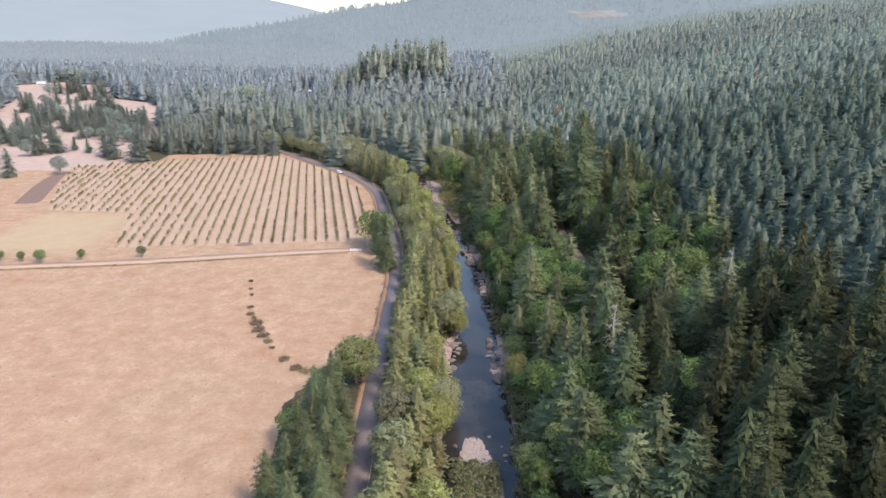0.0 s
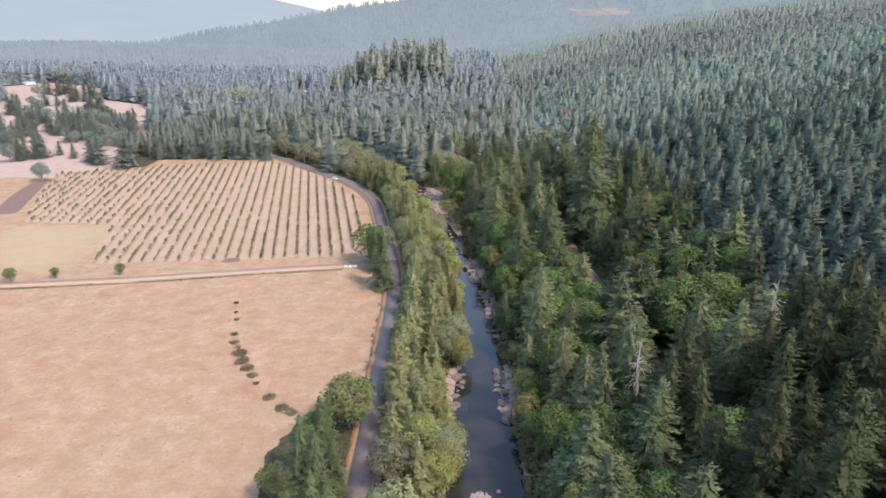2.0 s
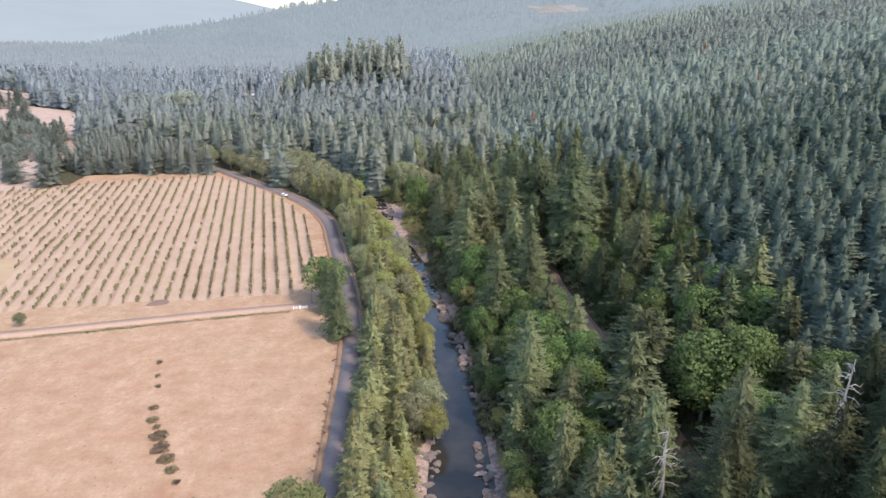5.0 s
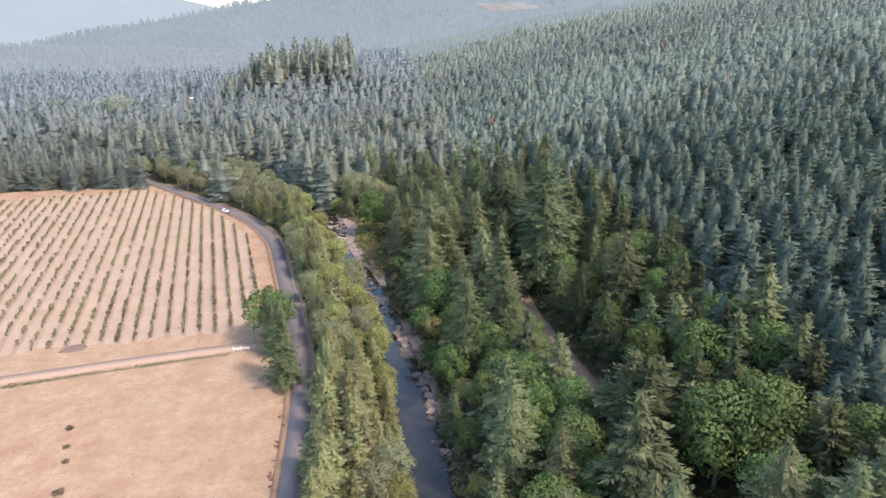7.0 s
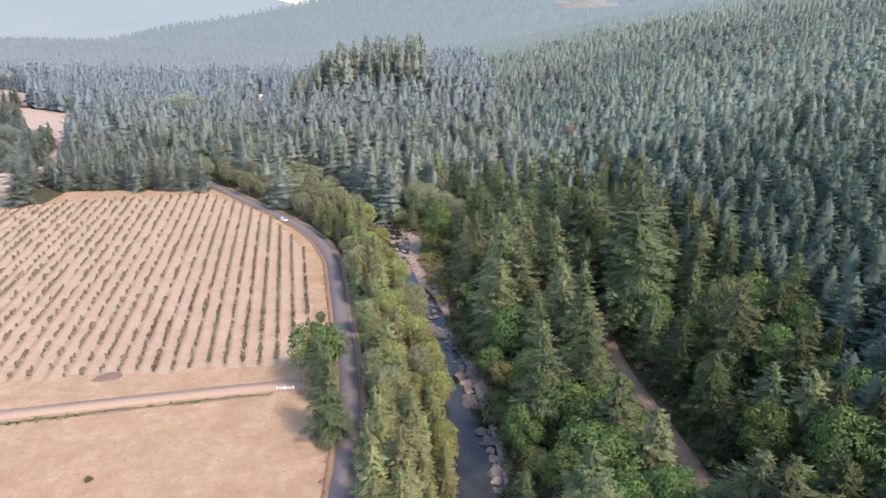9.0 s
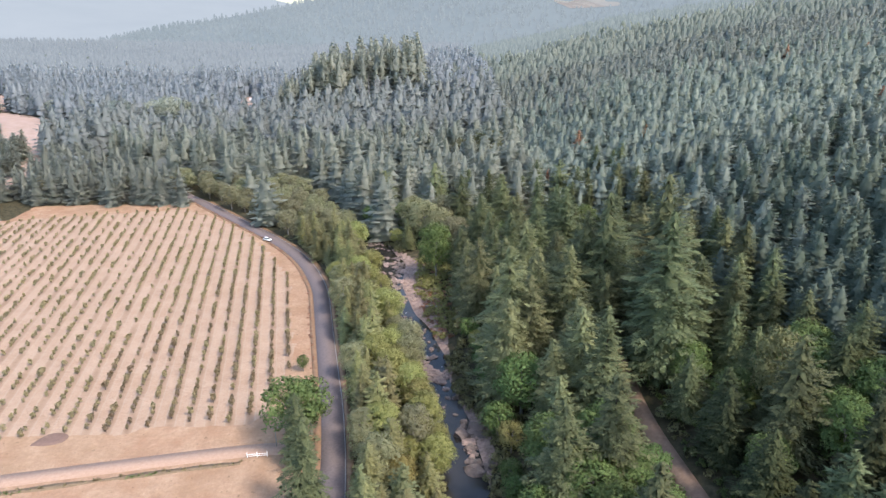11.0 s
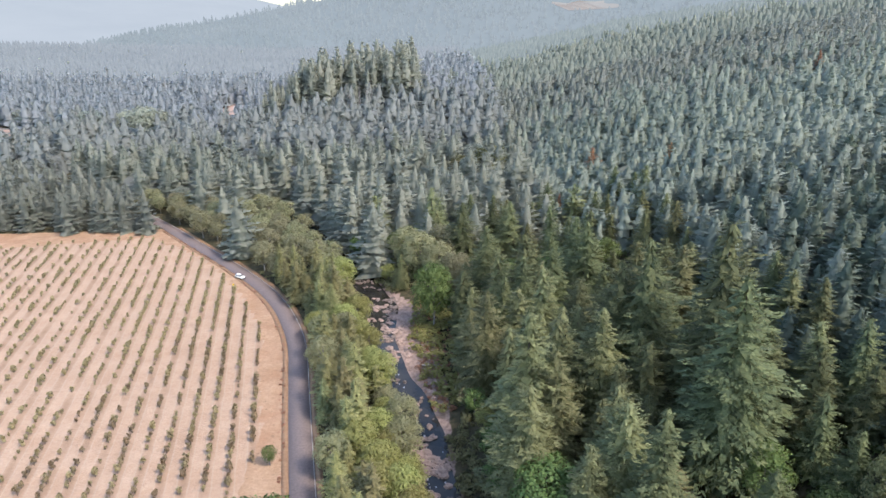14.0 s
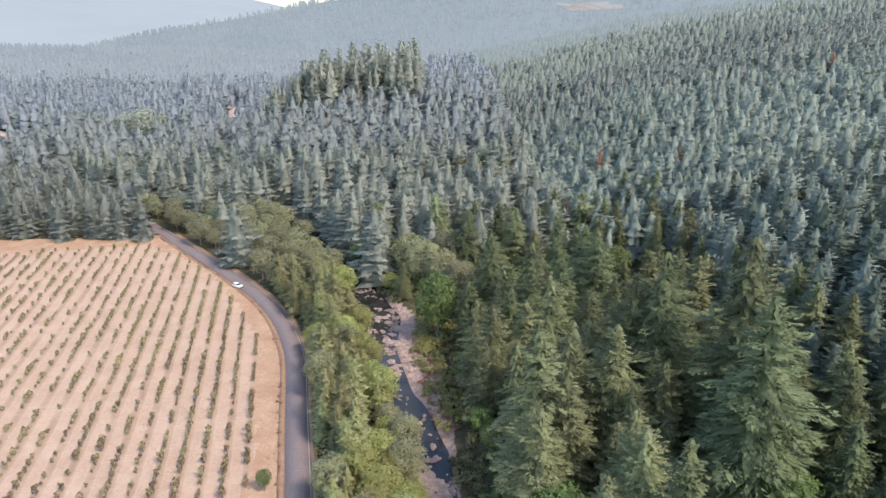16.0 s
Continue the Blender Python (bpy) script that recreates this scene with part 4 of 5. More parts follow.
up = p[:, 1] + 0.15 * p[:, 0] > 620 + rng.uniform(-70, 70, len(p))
stuff("middle_slope_firs", p[~up], SLOPE_FIR, tall[~up], 1.65, FIR_HAZE_HILL, "even fir forest climbing the slope", "forest")
stuff("slope_firs", p[up], SLOPE_FIR, tall[up], 1.65, FIR_HAZE_SLOPE, "even fir forest high on the slope, paled for haze", "forest")
p = scatter(30, 900, 720, 1180, 7.6)
p = p[seen(p)]
back = p[:, 1] > 900 + rng.uniform(-50, 50, len(p))
stuff("ridge_firs", p[~back], [shell_crown(s, 6, 7, 0.2, 0.1) for s in (31, 32, 33, 34)], rng.uniform(16, 22, int((~back).sum())), 1.5, FIR_HAZE_HILL, "distant fir forest on the ridge in smoke", "forest")
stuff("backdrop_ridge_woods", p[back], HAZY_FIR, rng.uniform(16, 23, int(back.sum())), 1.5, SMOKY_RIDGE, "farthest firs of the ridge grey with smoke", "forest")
# tall firs outside the view, added to shade the near slope
p = scatter(30, 200, -120, 170, 7.5)
p = p[(p[:, 0] > 0.7 * p[:, 1] + 24)]
stuff("bank_firs", p, FAR_FIR, rng.uniform(28, 42, len(p)), 1.1, FIR, "unseen fir woods beside the view, added to cast shade", "forest")

# sheets added under the tips so that gaps show pale foliage
gap_sheet("slope_understorey", 62, 640, 430, 720, 4.0, 8.0, FIR_HAZE_HILL, "sheet of boughs added to lighten gaps in the slope forest", lambda v: seen(v, 10))
gap_sheet("ridge_understorey", 36, 900, 726, 905, 5.5, 9.0, FIR_HAZE_SLOPE, "sheet of boughs added to lighten gaps in the ridge forest", lambda v: seen(v, 10))

# woods where the road leaves the valley floor
p = scatter(-520, 62, 440, 720, 9.0)
p = p[seen(p)]
right = np.interp(p[:, 1], RIV_Y, RIV_R) + 2
left = np.interp(p[:, 1], RIV_Y, RIV_L) - 1
roadside = np.interp(p[:, 1], ROAD_LINE[:, 1], ROAD_LINE[:, 0])
keep = ((p[:, 0] > right) | (p[:, 0] < left)) & ((p[:, 1] > 497 - 0.10 * (p[:, 0] + 120)) | (p[:, 0] > roadside + 7)) & (np.abs(p[:, 0] - roadside) > 7) & ~inside(p[:, 0], p[:, 1], PASTURE) & ~inside(p[:, 0], p[:, 1], ORCHARD)
p = p[keep]
p = p[[free(a, b, 4.0) for a, b in p]]
bank = np.abs(p[:, 0] - np.interp(p[:, 1], RIV_Y, RIV_L))
leafy = (rng.random(len(p)) < 0.82) & (p[:, 0] < np.interp(p[:, 1], RIV_Y, RIV_R)) & (p[:, 0] > np.interp(p[:, 1], ROAD_LINE[:, 1], ROAD_LINE[:, 0])) & (p[:, 1] < 540) | (rng.random(len(p)) < 0.08)
firs = p[~leafy]
gap_line = np.abs(firs[:, 0] - 1 + 0.384 * (firs[:, 1] - 185)) < 9
firs = firs[~(gap_line & (firs[:, 1] > 645))]
edge = firs[:, 1] < 600
west = firs[:, 0] < np.interp(firs[:, 1], ROAD_LINE[:, 1], ROAD_LINE[:, 0])
stuff("valley_firs", firs[edge & west], EDGE_FIR, rng.uniform(16, 22, int((edge & west).sum())), 1.65, FIR_HAZE_EDGE, "firs closing off the orchard, greyed for haze", "forest")
stuff("valley_firs", firs[edge & ~west], EDGE_FIR, rng.uniform(19, 32, int((edge & ~west).sum())), 1.5, FIR_HAZE_EDGE, "tall firs where the road enters the woods", "forest")
stuff("inner_firs", firs[~edge], SLOPE_FIR, rng.uniform(20, 30, int((~edge).sum())), 1.6, FIR_HAZE_MID, "fir woods on the valley floor", "forest")
for k, (x, y) in enumerate(p[leafy]):
    leaf_tree(x, y, rng.uniform(8.5, 13), 1.25, ROAD_ALDER if y < 540 else OAK_HAZE_FAR, k, "rounded grey-green alder at the bend of the road", "alder_tree", "alders at the bend of the road")
p = scatter(-1150, 60, 700, 1700, 9.0)
p = p[~((p[:, 0] > -125) & (p[:, 1] < 830) & (p[:, 0] < 10))]
p = p[seen(p) & ~inside(p[:, 0], p[:, 1], PASTURE)]
p = p[~((np.abs(p[:, 0] - 1 + 0.255 * (p[:, 1] - 184)) < 9) & (p[:, 1] > 730) & (p[:, 1] < 850)) & ~((np.abs(p[:, 0] - 1 + 0.384 * (p[:, 1] - 185)) < 12) & (p[:, 1] < 712))]
p = p[(np.hypot((p[:, 0] + 169) * 3, p[:, 1] - 850) > 60) & (np.hypot((p[:, 0] + 128) * 5, p[:, 1] - 860) > 54)]
leafy = (rng.random(len(p)) < 0.15) & (np.hypot(p[:, 0] + 160, p[:, 1] - 850) > 75)
n = int((~leafy).sum())
firs = p[~leafy]
back = firs[:, 1] > 1000 + rng.uniform(-60, 60, n)
stuff("far_firs", firs[~back], SLOPE_FIR, rng.uniform(19, 29, int((~back).sum())), 1.5, FIR_HAZE_FAR, "smoky conifer woods on the valley floor", "forest")
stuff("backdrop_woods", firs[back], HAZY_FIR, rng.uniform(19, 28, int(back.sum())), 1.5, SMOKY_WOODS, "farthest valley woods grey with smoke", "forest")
n = int(leafy.sum())
stuff("far_oaks", p[leafy], FAR_LEAFY, rng.uniform(13, 20, n), 1.15, OAK_HAZE_FAR, "broadleaf crowns among the valley woods, paled for haze", "forest")

def closed_woods(v):
    x, y = v[:, 0], v[:, 1]
    gap = (np.hypot((x + 169) * 3, y - 850) < 66) | (np.hypot((x + 128) * 5, y - 860) < 60) | ((np.abs(x - 1 + 0.255 * (y - 184)) < 12) & (y > 765) & (y < 850))
    return seen(v, 0) & ~inside(x, y, PASTURE) & ~gap & (y > 705)


gap_sheet("backdrop_understorey", -1150, 30, 1006, 1700, 8.0, 11.0, SMOKY_WOODS, "sheet of boughs added to lighten gaps in the farthest woods", closed_woods)
gap_sheet("backdrop_ridge_understorey", 36, 900, 906, 1180, 7.0, 11.0, SMOKY_RIDGE, "sheet of boughs added to lighten gaps on the farthest ridge", lambda v: seen(v, 10))
gap_sheet("valley_understorey", -1150, 30, 706, 1006, 6.5, 12.0, FIR_HAZE_FAR, "sheet of boughs added to lighten gaps in the valley woods", closed_woods)
gap_sheet("inner_understorey", -240, 62, 550, 706, 4.5, 11.5, FIR_HAZE_MID, "sheet of boughs added to lighten gaps in the fir woods", lambda v: ~inside(v[:, 0], v[:, 1], PASTURE) & ((v[:, 0] > np.interp(v[:, 1], RIV_Y, RIV_R) + 5) | (v[:, 0] < np.interp(v[:, 1], RIV_Y, RIV_L) - 4)) & (np.abs(v[:, 0] - road_x(v[:, 1])) > 7))

# woods on the smoky spur
x, q = rng.uniform(-1000, 1300, 7000), rng.uniform(0.05, 1, 7000) ** 0.8
z, y = slope(SPUR, 1350, 2100, x, q)
open_ground = (x > 300) & (x < 430) & (q > 0.42) & (q < 0.52)
x, y, z = x[~open_ground], y[~open_ground], z[~open_ground]
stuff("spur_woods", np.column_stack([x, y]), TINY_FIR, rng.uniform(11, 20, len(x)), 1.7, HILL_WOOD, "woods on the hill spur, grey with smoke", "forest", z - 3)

for i, (x, y, h) in enumerate([(126, 346, 15), (108, 470, 17), (192, 430, 16), (62, 470, 17), (150, 300, 13), (240, 520, 17), (96, 380, 14), (85, 508, 20), (217, 558, 19)]):
    fir_tree(x, y, h, 1.3, RUST, i, "rust-brown dying fir among green ones", "dying_fir", "dying firs on the slope")

for i, (x, y, h) in enumerate([(30, 548, 22), (37, 556, 24), (43, 548, 22), (34, 566, 24), (26, 558, 21), (45, 561, 23)]):
    leaf_tree(x, y, h, 0.95, OAK_HAZE_FAR if i % 3 == 0 else OLIVE_LEAF, i, "olive broadleaf tree among the valley firs", "valley_maple", "pale trees in the valley woods")

# the tall old stand
p = np.column_stack([rng.uniform(-118, 4, 110), rng.uniform(715, 800, 110)])
stuff("old_firs", p, EDGE_FIR, rng.uniform(36, 55, 110) * np.interp(p[:, 0], [-118, -90, 4], [0.7, 1, 1]), 1.15, FIR_HAZE_EDGE, "stand of very tall old firs over the woods", "forest")

# scattered trees on the dry hillside, singly and in clumps
for i, (x, y, h) in enumerate([(-278, 430, 19), (-237, 486, 24), (-214, 478, 24), (-266, 508, 12), (-282, 520, 11), (-226, 500, 22), (-246, 494, 20)]):
    fir_tree(x, y, h, 1.8, FIR_HAZE_EDGE, i, "broad fir alone on the dry hillside", "hillside_fir", "trees on the dry hillside")
k = 0
for x0, y0, n, size in [(-298, 500, 7, 14), (-345, 560, 13, 22), (-290, 585, 13, 20), (-255, 565, 11, 16), (-370, 650, 15, 28), (-310, 640, 14, 20), (-330, 610, 9, 22), (-275, 615, 8, 12), (-420, 720, 10, 24), (-345, 700, 8, 18), (-390, 790, 8, 20), (-450, 830, 8, 20)]:
    for _ in range(n):
        x, y = x0 + rng.normal(0, size * 0.5), y0 + rng.normal(0, size * 0.7)
        k += 1
        if rng.random() < 0.75:
            fir_tree(x, y, rng.uniform(14, 22), 1.75, FIR_HAZE_EDGE, k, "broad fir in a clump on the dry hillside", "hillside_fir", "trees on the dry hillside")
        else:
            leaf_tree(x, y, rng.uniform(9, 14), 1.3, OAK_HAZE_FAR, k, "grey-green oak in a clump on the dry hillside", "oak_tree", "trees on the dry hillside")
leaf_tree(-250, 438, 12, 1.3, OAK_HAZE_FAR, 1, "grey-green oak on the dry hillside", "oak_tree", "trees on the dry hillside")
for i, (x, y, h) in enumerate([(-197, 702, 28), (-187, 706, 24), (-209, 707, 25), (-237, 705, 25), (-176, 640, 18)]):
    leaf_tree(x, y, h, 1.3, PALE_LEAF if i < 3 else OAK_HAZE_FAR, i, "pale green broadleaf tree among dark firs", "valley_maple", "pale trees in the valley woods")
for i, (x, y, h) in enumerate([(-187, 271, 5), (-178, 271, 4.5), (-169, 269.5, 6), (-154, 273.5, 4.6), (-130, 277.5, 5)]):
    leaf_tree(x, y, h, 1.15, MAPLE if i < 4 else FIR, i, "small round tree beside the gravel lane", "lane_tree", "trees along the lane")

# ---- orchard ----
SAPLING = [leafy_crown(s, 6, 15, 0.125, 0.30, 0.12, 0.19)[0] for s in (61, 62, 63)]
STEM = tube([(0, 0, -0.05), (0.01, 0, 0.3), (0, 0.01, 0.75)], (0.03, 0.022, 0.008), 5)
across = np.array((0.98357, 0.18052))
along = np.array((-0.18052, 0.98357))
spots = []
for k in range(-60, 40):
    for m in np.arange(200, 620, 2.7):
        q = across * (ROW_ZERO + k * ROW_STEP) + along * (m + rng.uniform(-0.3, 0.3))
        spots.append(q + across * rng.uniform(-0.15, 0.15))
spots = np.array(spots)
spots = spots[inside(spots[:, 0], spots[:, 1], ORCHARD)]
bare = np.interp(spots[:, 0], [-230, -130, -90, -60], [0.34, 0.32, 0.22, 0.16])
spots = spots[rng.random(len(spots)) > bare]
tall = (1.2 + 1.7 * rng.random(len(spots)) ** 0.8) * np.interp(spots[:, 0], [-200, -100, -60], [0.85, 0.95, 1.05])
order = np.argsort(-spots[:, 0] + 0.35 * np.abs(spots[:, 1] - 330))
near, rest = order[:290], order[290:]
STEM_ME = mesh_of("stem", *STEM, BARK)
for k in near:
    x, y = spots[k]
    bush = tagged(new("hazel_sapling"), "young olive-green hazel bush in an orchard row", "sapling", "saplings in the orchard rows")
    part("stem", STEM_ME, bush)
    part("crown", shared(("crown", "hazel", k % 3), SAPLING[k % 3], HAZEL), bush)
    rise(bush, x, y, tall[k], tall[k] * 0.85, rng.uniform(0, 6.28))
stuff("hazel_rows", spots[rest], SAPLING, tall[rest], 0.85, HAZEL, "rows of young hazel bushes in dry soil", "orchard")


# ---- shrubs, rocks and small things ----
def shrub(x, y, h, w, material, k, label, group, name="shrub"):
    ob = tagged(new(name), label, "shrub", group)
    part("stems", shared(("stems", 0), join([tube([(0, 0, -0.1), (0.15 * math.cos(a), 0.15 * math.sin(a), 0.4), (0.38 * math.cos(a), 0.38 * math.sin(a), 0.6)], (0.02, 0.015, 0.006), 4) for a in (0.2, 1.5, 2.9, 4.1, 5.3)]), BARK), ob)
    part("leaves", shared(("leaves", k % 3, material.name), BRAMBLE[k % 3], material), ob)
    return rise(ob, x, y, h, w, rng.uniform(0, 6.28))


for i, (x, y, w) in enumerate([(-75, 248, 1.6), (-73, 240, 1.3), (-71, 234, 1.4), (-68.5, 223, 2.0), (-67, 217, 2.4), (-63, 210, 3.6), (-61, 205, 3.6), (-58.4, 200.5, 3.2), (-56, 196.5, 2.4), (-53.4, 192, 1.4),
                               (-48, 184.5, 2.8), (-43.5, 179, 3.0), (-40.5, 177, 2.6), (-65, 214, 1.6)]):
    shrub(x, y, 0.75, w * 1.35, DRY_SHRUB, i, "low dark bramble patch in the dry pasture", "brambles in the pasture", "bramble")

# undergrowth on the river banks, the road's edge and under the trees
p = scatter(-60, 60, 70, 470, 1.9)
l, r = np.interp(p[:, 1], RIV_Y, RIV_L), np.interp(p[:, 1], RIV_Y, RIV_R)
out = np.maximum(l - p[:, 0], p[:, 0] - r)
rx = road_x(p[:, 1])
sl, sr = np.interp(p[:, 1], SHELF_Y, SHELF_L), np.interp(p[:, 1], SHELF_Y, SHELF_R)
open_bank = (p[:, 0] > l - sl * 0.8) & (p[:, 0] < r + sr * 0.8)
keep = (p[:, 0] > rx + 4.8) & ~open_bank & ~((p[:, 1] > 340) & (p[:, 1] < 428) & (p[:, 0] > r) & (p[:, 0] < 12)) & (np.abs(p[:, 0] - np.interp(p[:, 1], TRAIL[:, 1], TRAIL[:, 0])) > 3.0)
bank_p = p[keep & ((out < 7) | (rng.random(len(p)) < 0.35))]
n = len(bank_p)
stuff("undergrowth", bank_p, BUSH, rng.uniform(0.9, 3.0, n), 1.0, SHRUB, "tangled olive undergrowth on the river banks", "undergrowth")
p = scatter(60, 95, 90, 430, 3.4)
p = p[seen(p)]
stuff("ferns", p, BUSH[:2], rng.uniform(1.0, 3.0, len(p)), 1.0, MAPLE, "green fern and vine maple under the firs", "undergrowth")
def line_of(points, step, jitter):
    w = smooth_line(points, step)
    return w + rng.uniform(-jitter, jitter, w.shape)


w = line_of([(p[0] - 4.7, p[1]) for p in ROAD if 80 < p[1] < 510], 1.0, 0.7)
w = w[rng.random(len(w)) < 0.6]
stuff("verge_weeds", w, BUSH, rng.uniform(0.3, 0.8, len(w)), 1.2, RUST, "rusty dry weeds along the road", "weeds")
w = line_of([(a, b - 4.2) for a, b in LANE[::8]], 0.8, 0.5)
w = w[(w[:, 0] < -40) & (rng.random(len(w)) < 0.4)]
stuff("ditch_weeds", w, BUSH, rng.uniform(0.3, 0.75, len(w)), 1.2, DRY_SHRUB, "brown weeds in the ditch beside the lane", "weeds")
for x0, x1 in ((-108, -84), (-68, -58), (-172, -150)):
    w = line_of([(a, b - 4.9) for a, b in LANE if x0 < a < x1], 0.5, 0.6)
    stuff("green_weeds", w, BUSH, rng.uniform(0.3, 0.6, len(w)), 1.6, MAPLE, "patch of green weeds in the ditch", "weeds")
p = scatter(-9, 13, 350, 420, 1.5)
r = np.interp(p[:, 1], RIV_Y, RIV_R)
p = p[(p[:, 0] > r + np.interp(p[:, 1], [350, 363, 379, 420], [0.8, 3.0, 7.0, 8.5])) & (p[:, 0] < 14)]
mixd = rng.random(len(p))
stuff("bar_shrubs", p[mixd < 0.45], BUSH, rng.uniform(1.0, 3.0, int((mixd < 0.45).sum())), 1.2, ALDER, "yellow-green willow scrub on the gravel bar", "undergrowth")
stuff("bar_brush", p[mixd > 0.68], BUSH, rng.uniform(0.6, 1.4, int((mixd > 0.68).sum())), 1.3, RUST, "rust-red brush on the gravel bar", "undergrowth")


def boulder_shape(seed):
    r = np.random.default_rng(seed)
    bm = bmesh.new()
    bmesh.ops.create_icosphere(bm, subdivisions=2, radius=1.0)
    for v in bm.verts:
        n = noise.noise(v.co * 1.3 + Vector((seed * 7.1, 0, 0)))
        v.co *= 0.8 + 0.5 * n
        v.co.z *= 0.75
        if v.co.z > 0.42:
            v.co.z = 0.42 + (v.co.z - 0.42) * 0.4
    return bm_mesh("boulder", bm, ROCK)


BOULDER = [boulder_shape(k) for k in range(5)]


def boulder(x, y, size, k, sink=0.12, label="pinkish-grey boulder in the shallow river"):
    ob = tagged(new("boulder", BOULDER[k % 5]), label, "rock", "rocks in the river")
    base = max(float(land(x, y)), float(np.interp(y, WATER_Y, WATER_Z))) - sink * size
    ob.matrix_basis = Matrix.LocRotScale((x, y, base), Euler((rng.uniform(-0.2, 0.2), rng.uniform(-0.2, 0.2), rng.uniform(0, 6.28))), (size * rng.uniform(0.9, 1.5), size, size * rng.uniform(1.0, 1.6)))


k = 0
for y0, y1, side, n, big in ((186, 214, -1, 16, 1.3), (182, 212, 1, 18, 1.5), (252, 272, 1, 16, 1.6), (284, 306, 1, 16, 2.2), (308, 318, 0, 12, 0.8), (345, 378, 0, 14, 0.7), (380, 424, 0, 12, 0.7), (390, 424, 1, 46, 0.9), (430, 446, 0, 24, 0.8), (222, 250, 1, 14, 1.0), (300, 325, -1, 10, 0.9), (134, 156, 0, 14, 0.6)):
    for _ in range(n):
        y = rng.uniform(y0, y1)
        l, r = float(np.interp(y, RIV_Y, RIV_L)), float(np.interp(y, RIV_Y, RIV_R))
        x = {-1: l + rng.uniform(-1.5, 1.2), 1: r + rng.uniform(-2.0, 2.5), 0: rng.uniform(l, r)}[side]
        boulder(x, y, big * rng.uniform(0.4, 1.4), k)
        k += 1


LEDGE_ROCK = plain("ledge_rock", (0.17, 0.125, 0.105), (0.37, 0.275, 0.235), 0.9, 0.85, 0.25, 0.8, 0.12)


def ledge_shape(seed):
    """A flat-topped slab of bedrock, stepped and cracked round its rim."""
    bm = bmesh.new()
    bmesh.ops.create_icosphere(bm, subdivisions=3, radius=1.0)
    for v in bm.verts:
        d = v.co.copy()
        a = noise.noise(d * 1.1 + Vector((seed * 5.3, 2.0, 0)))
        b = noise.noise(d * 3.4 + Vector((0, seed * 3.1, 0)))
        v.co *= 0.85 + 0.5 * a + 0.18 * b
        v.co.z = 0.34 * round(v.co.z * 3.2 + b) / 3.2 + 0.05 * b
    return bm_mesh("rock_ledge", bm, LEDGE_ROCK)


LEDGE = [ledge_shape(k) for k in range(5)]


def rock_ledge(x, y, wide, long, k):
    ob = tagged(new("rock_ledge", LEDGE[k % 5]), "pinkish-tan bedrock slab rising from the river", "rock", "bedrock slabs in the river")
    base = float(np.interp(y, WATER_Y, WATER_Z)) + 0.02
    ob.matrix_basis = Matrix.LocRotScale((x, y, max(base, float(land(x, y)) + 0.03)), Euler((0, 0, rng.uniform(0, 6.28))), (wide, long, rng.uniform(0.9, 1.9)))


# bedrock in the rapids below the bar, along the bar, and in pockets under both banks
k = 0
for x0, x1, y0, y1, n, a, b in ((-2, 9, 315, 341, 36, 1.2, 2.9), (-10.5, -1, 376, 413, 44, 0.9, 2.4), (-17, -9, 404, 428, 12, 0.8, 1.8), (-6, 6, 343, 361, 9, 0.5, 1.3), (-3.5, 1.2, 186, 208, 10, 0.9, 2.0), (15, 21, 187, 206, 14, 0.9, 2.2),
                                (11, 14.5, 289, 302, 9, 0.9, 2.2), (14.5, 18.5, 250, 276, 12, 0.7, 1.7), (2.5, 5, 262, 296, 6, 0.5, 1.0), (17, 21, 228, 250, 7, 0.6, 1.4)):
    for _ in range(n):
        size = rng.uniform(a, b)
        rock_ledge(rng.uniform(x0, x1), rng.uniform(y0, y1), size, size * rng.uniform(0.5, 0.9), k)
        k += 1


def bar_of_stones(name, corners, z, label):
    """A low gravel bar, uneven on top."""
    c = np.array(corners, float)
    ring = smooth_line(np.vstack([c, c[:1]]), 1.0)
    mid = ring.mean(0)
    v, f, m = [], [], len(ring)
    for k in range(8):
        q = mid + (ring - mid) * (1 - k / 7.5)
        lift = z + (-0.8 if k == 0 else 0.12 + 0.04 * k) + (0.07 * rng.normal(size=m) if k else 0)
        v.append(np.column_stack([q, np.broadcast_to(lift, m)]))
    for k in range(7):
        i = np.arange(m)
        f.append(np.stack([k * m + i, k * m + (i + 1) % m, (k + 1) * m + (i + 1) % m, (k + 1) * m + i], 1))
    return tagged(new(name, mesh_of(name, np.concatenate(v), np.concatenate(f), COBBLE)), label, "gravel bar", kind="structure")


bar_of_stones("gravel_bar", [(5.5, 156), (9.5, 157), (12.5, 148), (15, 134), (15, 112), (3, 106), (1.8, 132), (3, 146)], -6.1, "pale gravel bar in the river with green scrub")
p = scatter(3, 13.5, 107, 141, 1.2)
p = p[(rng.random(len(p)) < 0.7)]
stuff("gravel_scrub", p, BUSH, rng.uniform(1.2, 2.8, len(p)), 1.0, CEDAR, "olive willow scrub on the gravel bar", "undergrowth", np.full(len(p), -5.75))


FOAM = plain("river_foam", (0.25, 0.25, 0.26), (0.42, 0.42, 0.43), 2.0, 0.7, 0.3)
fv, ff = [], []
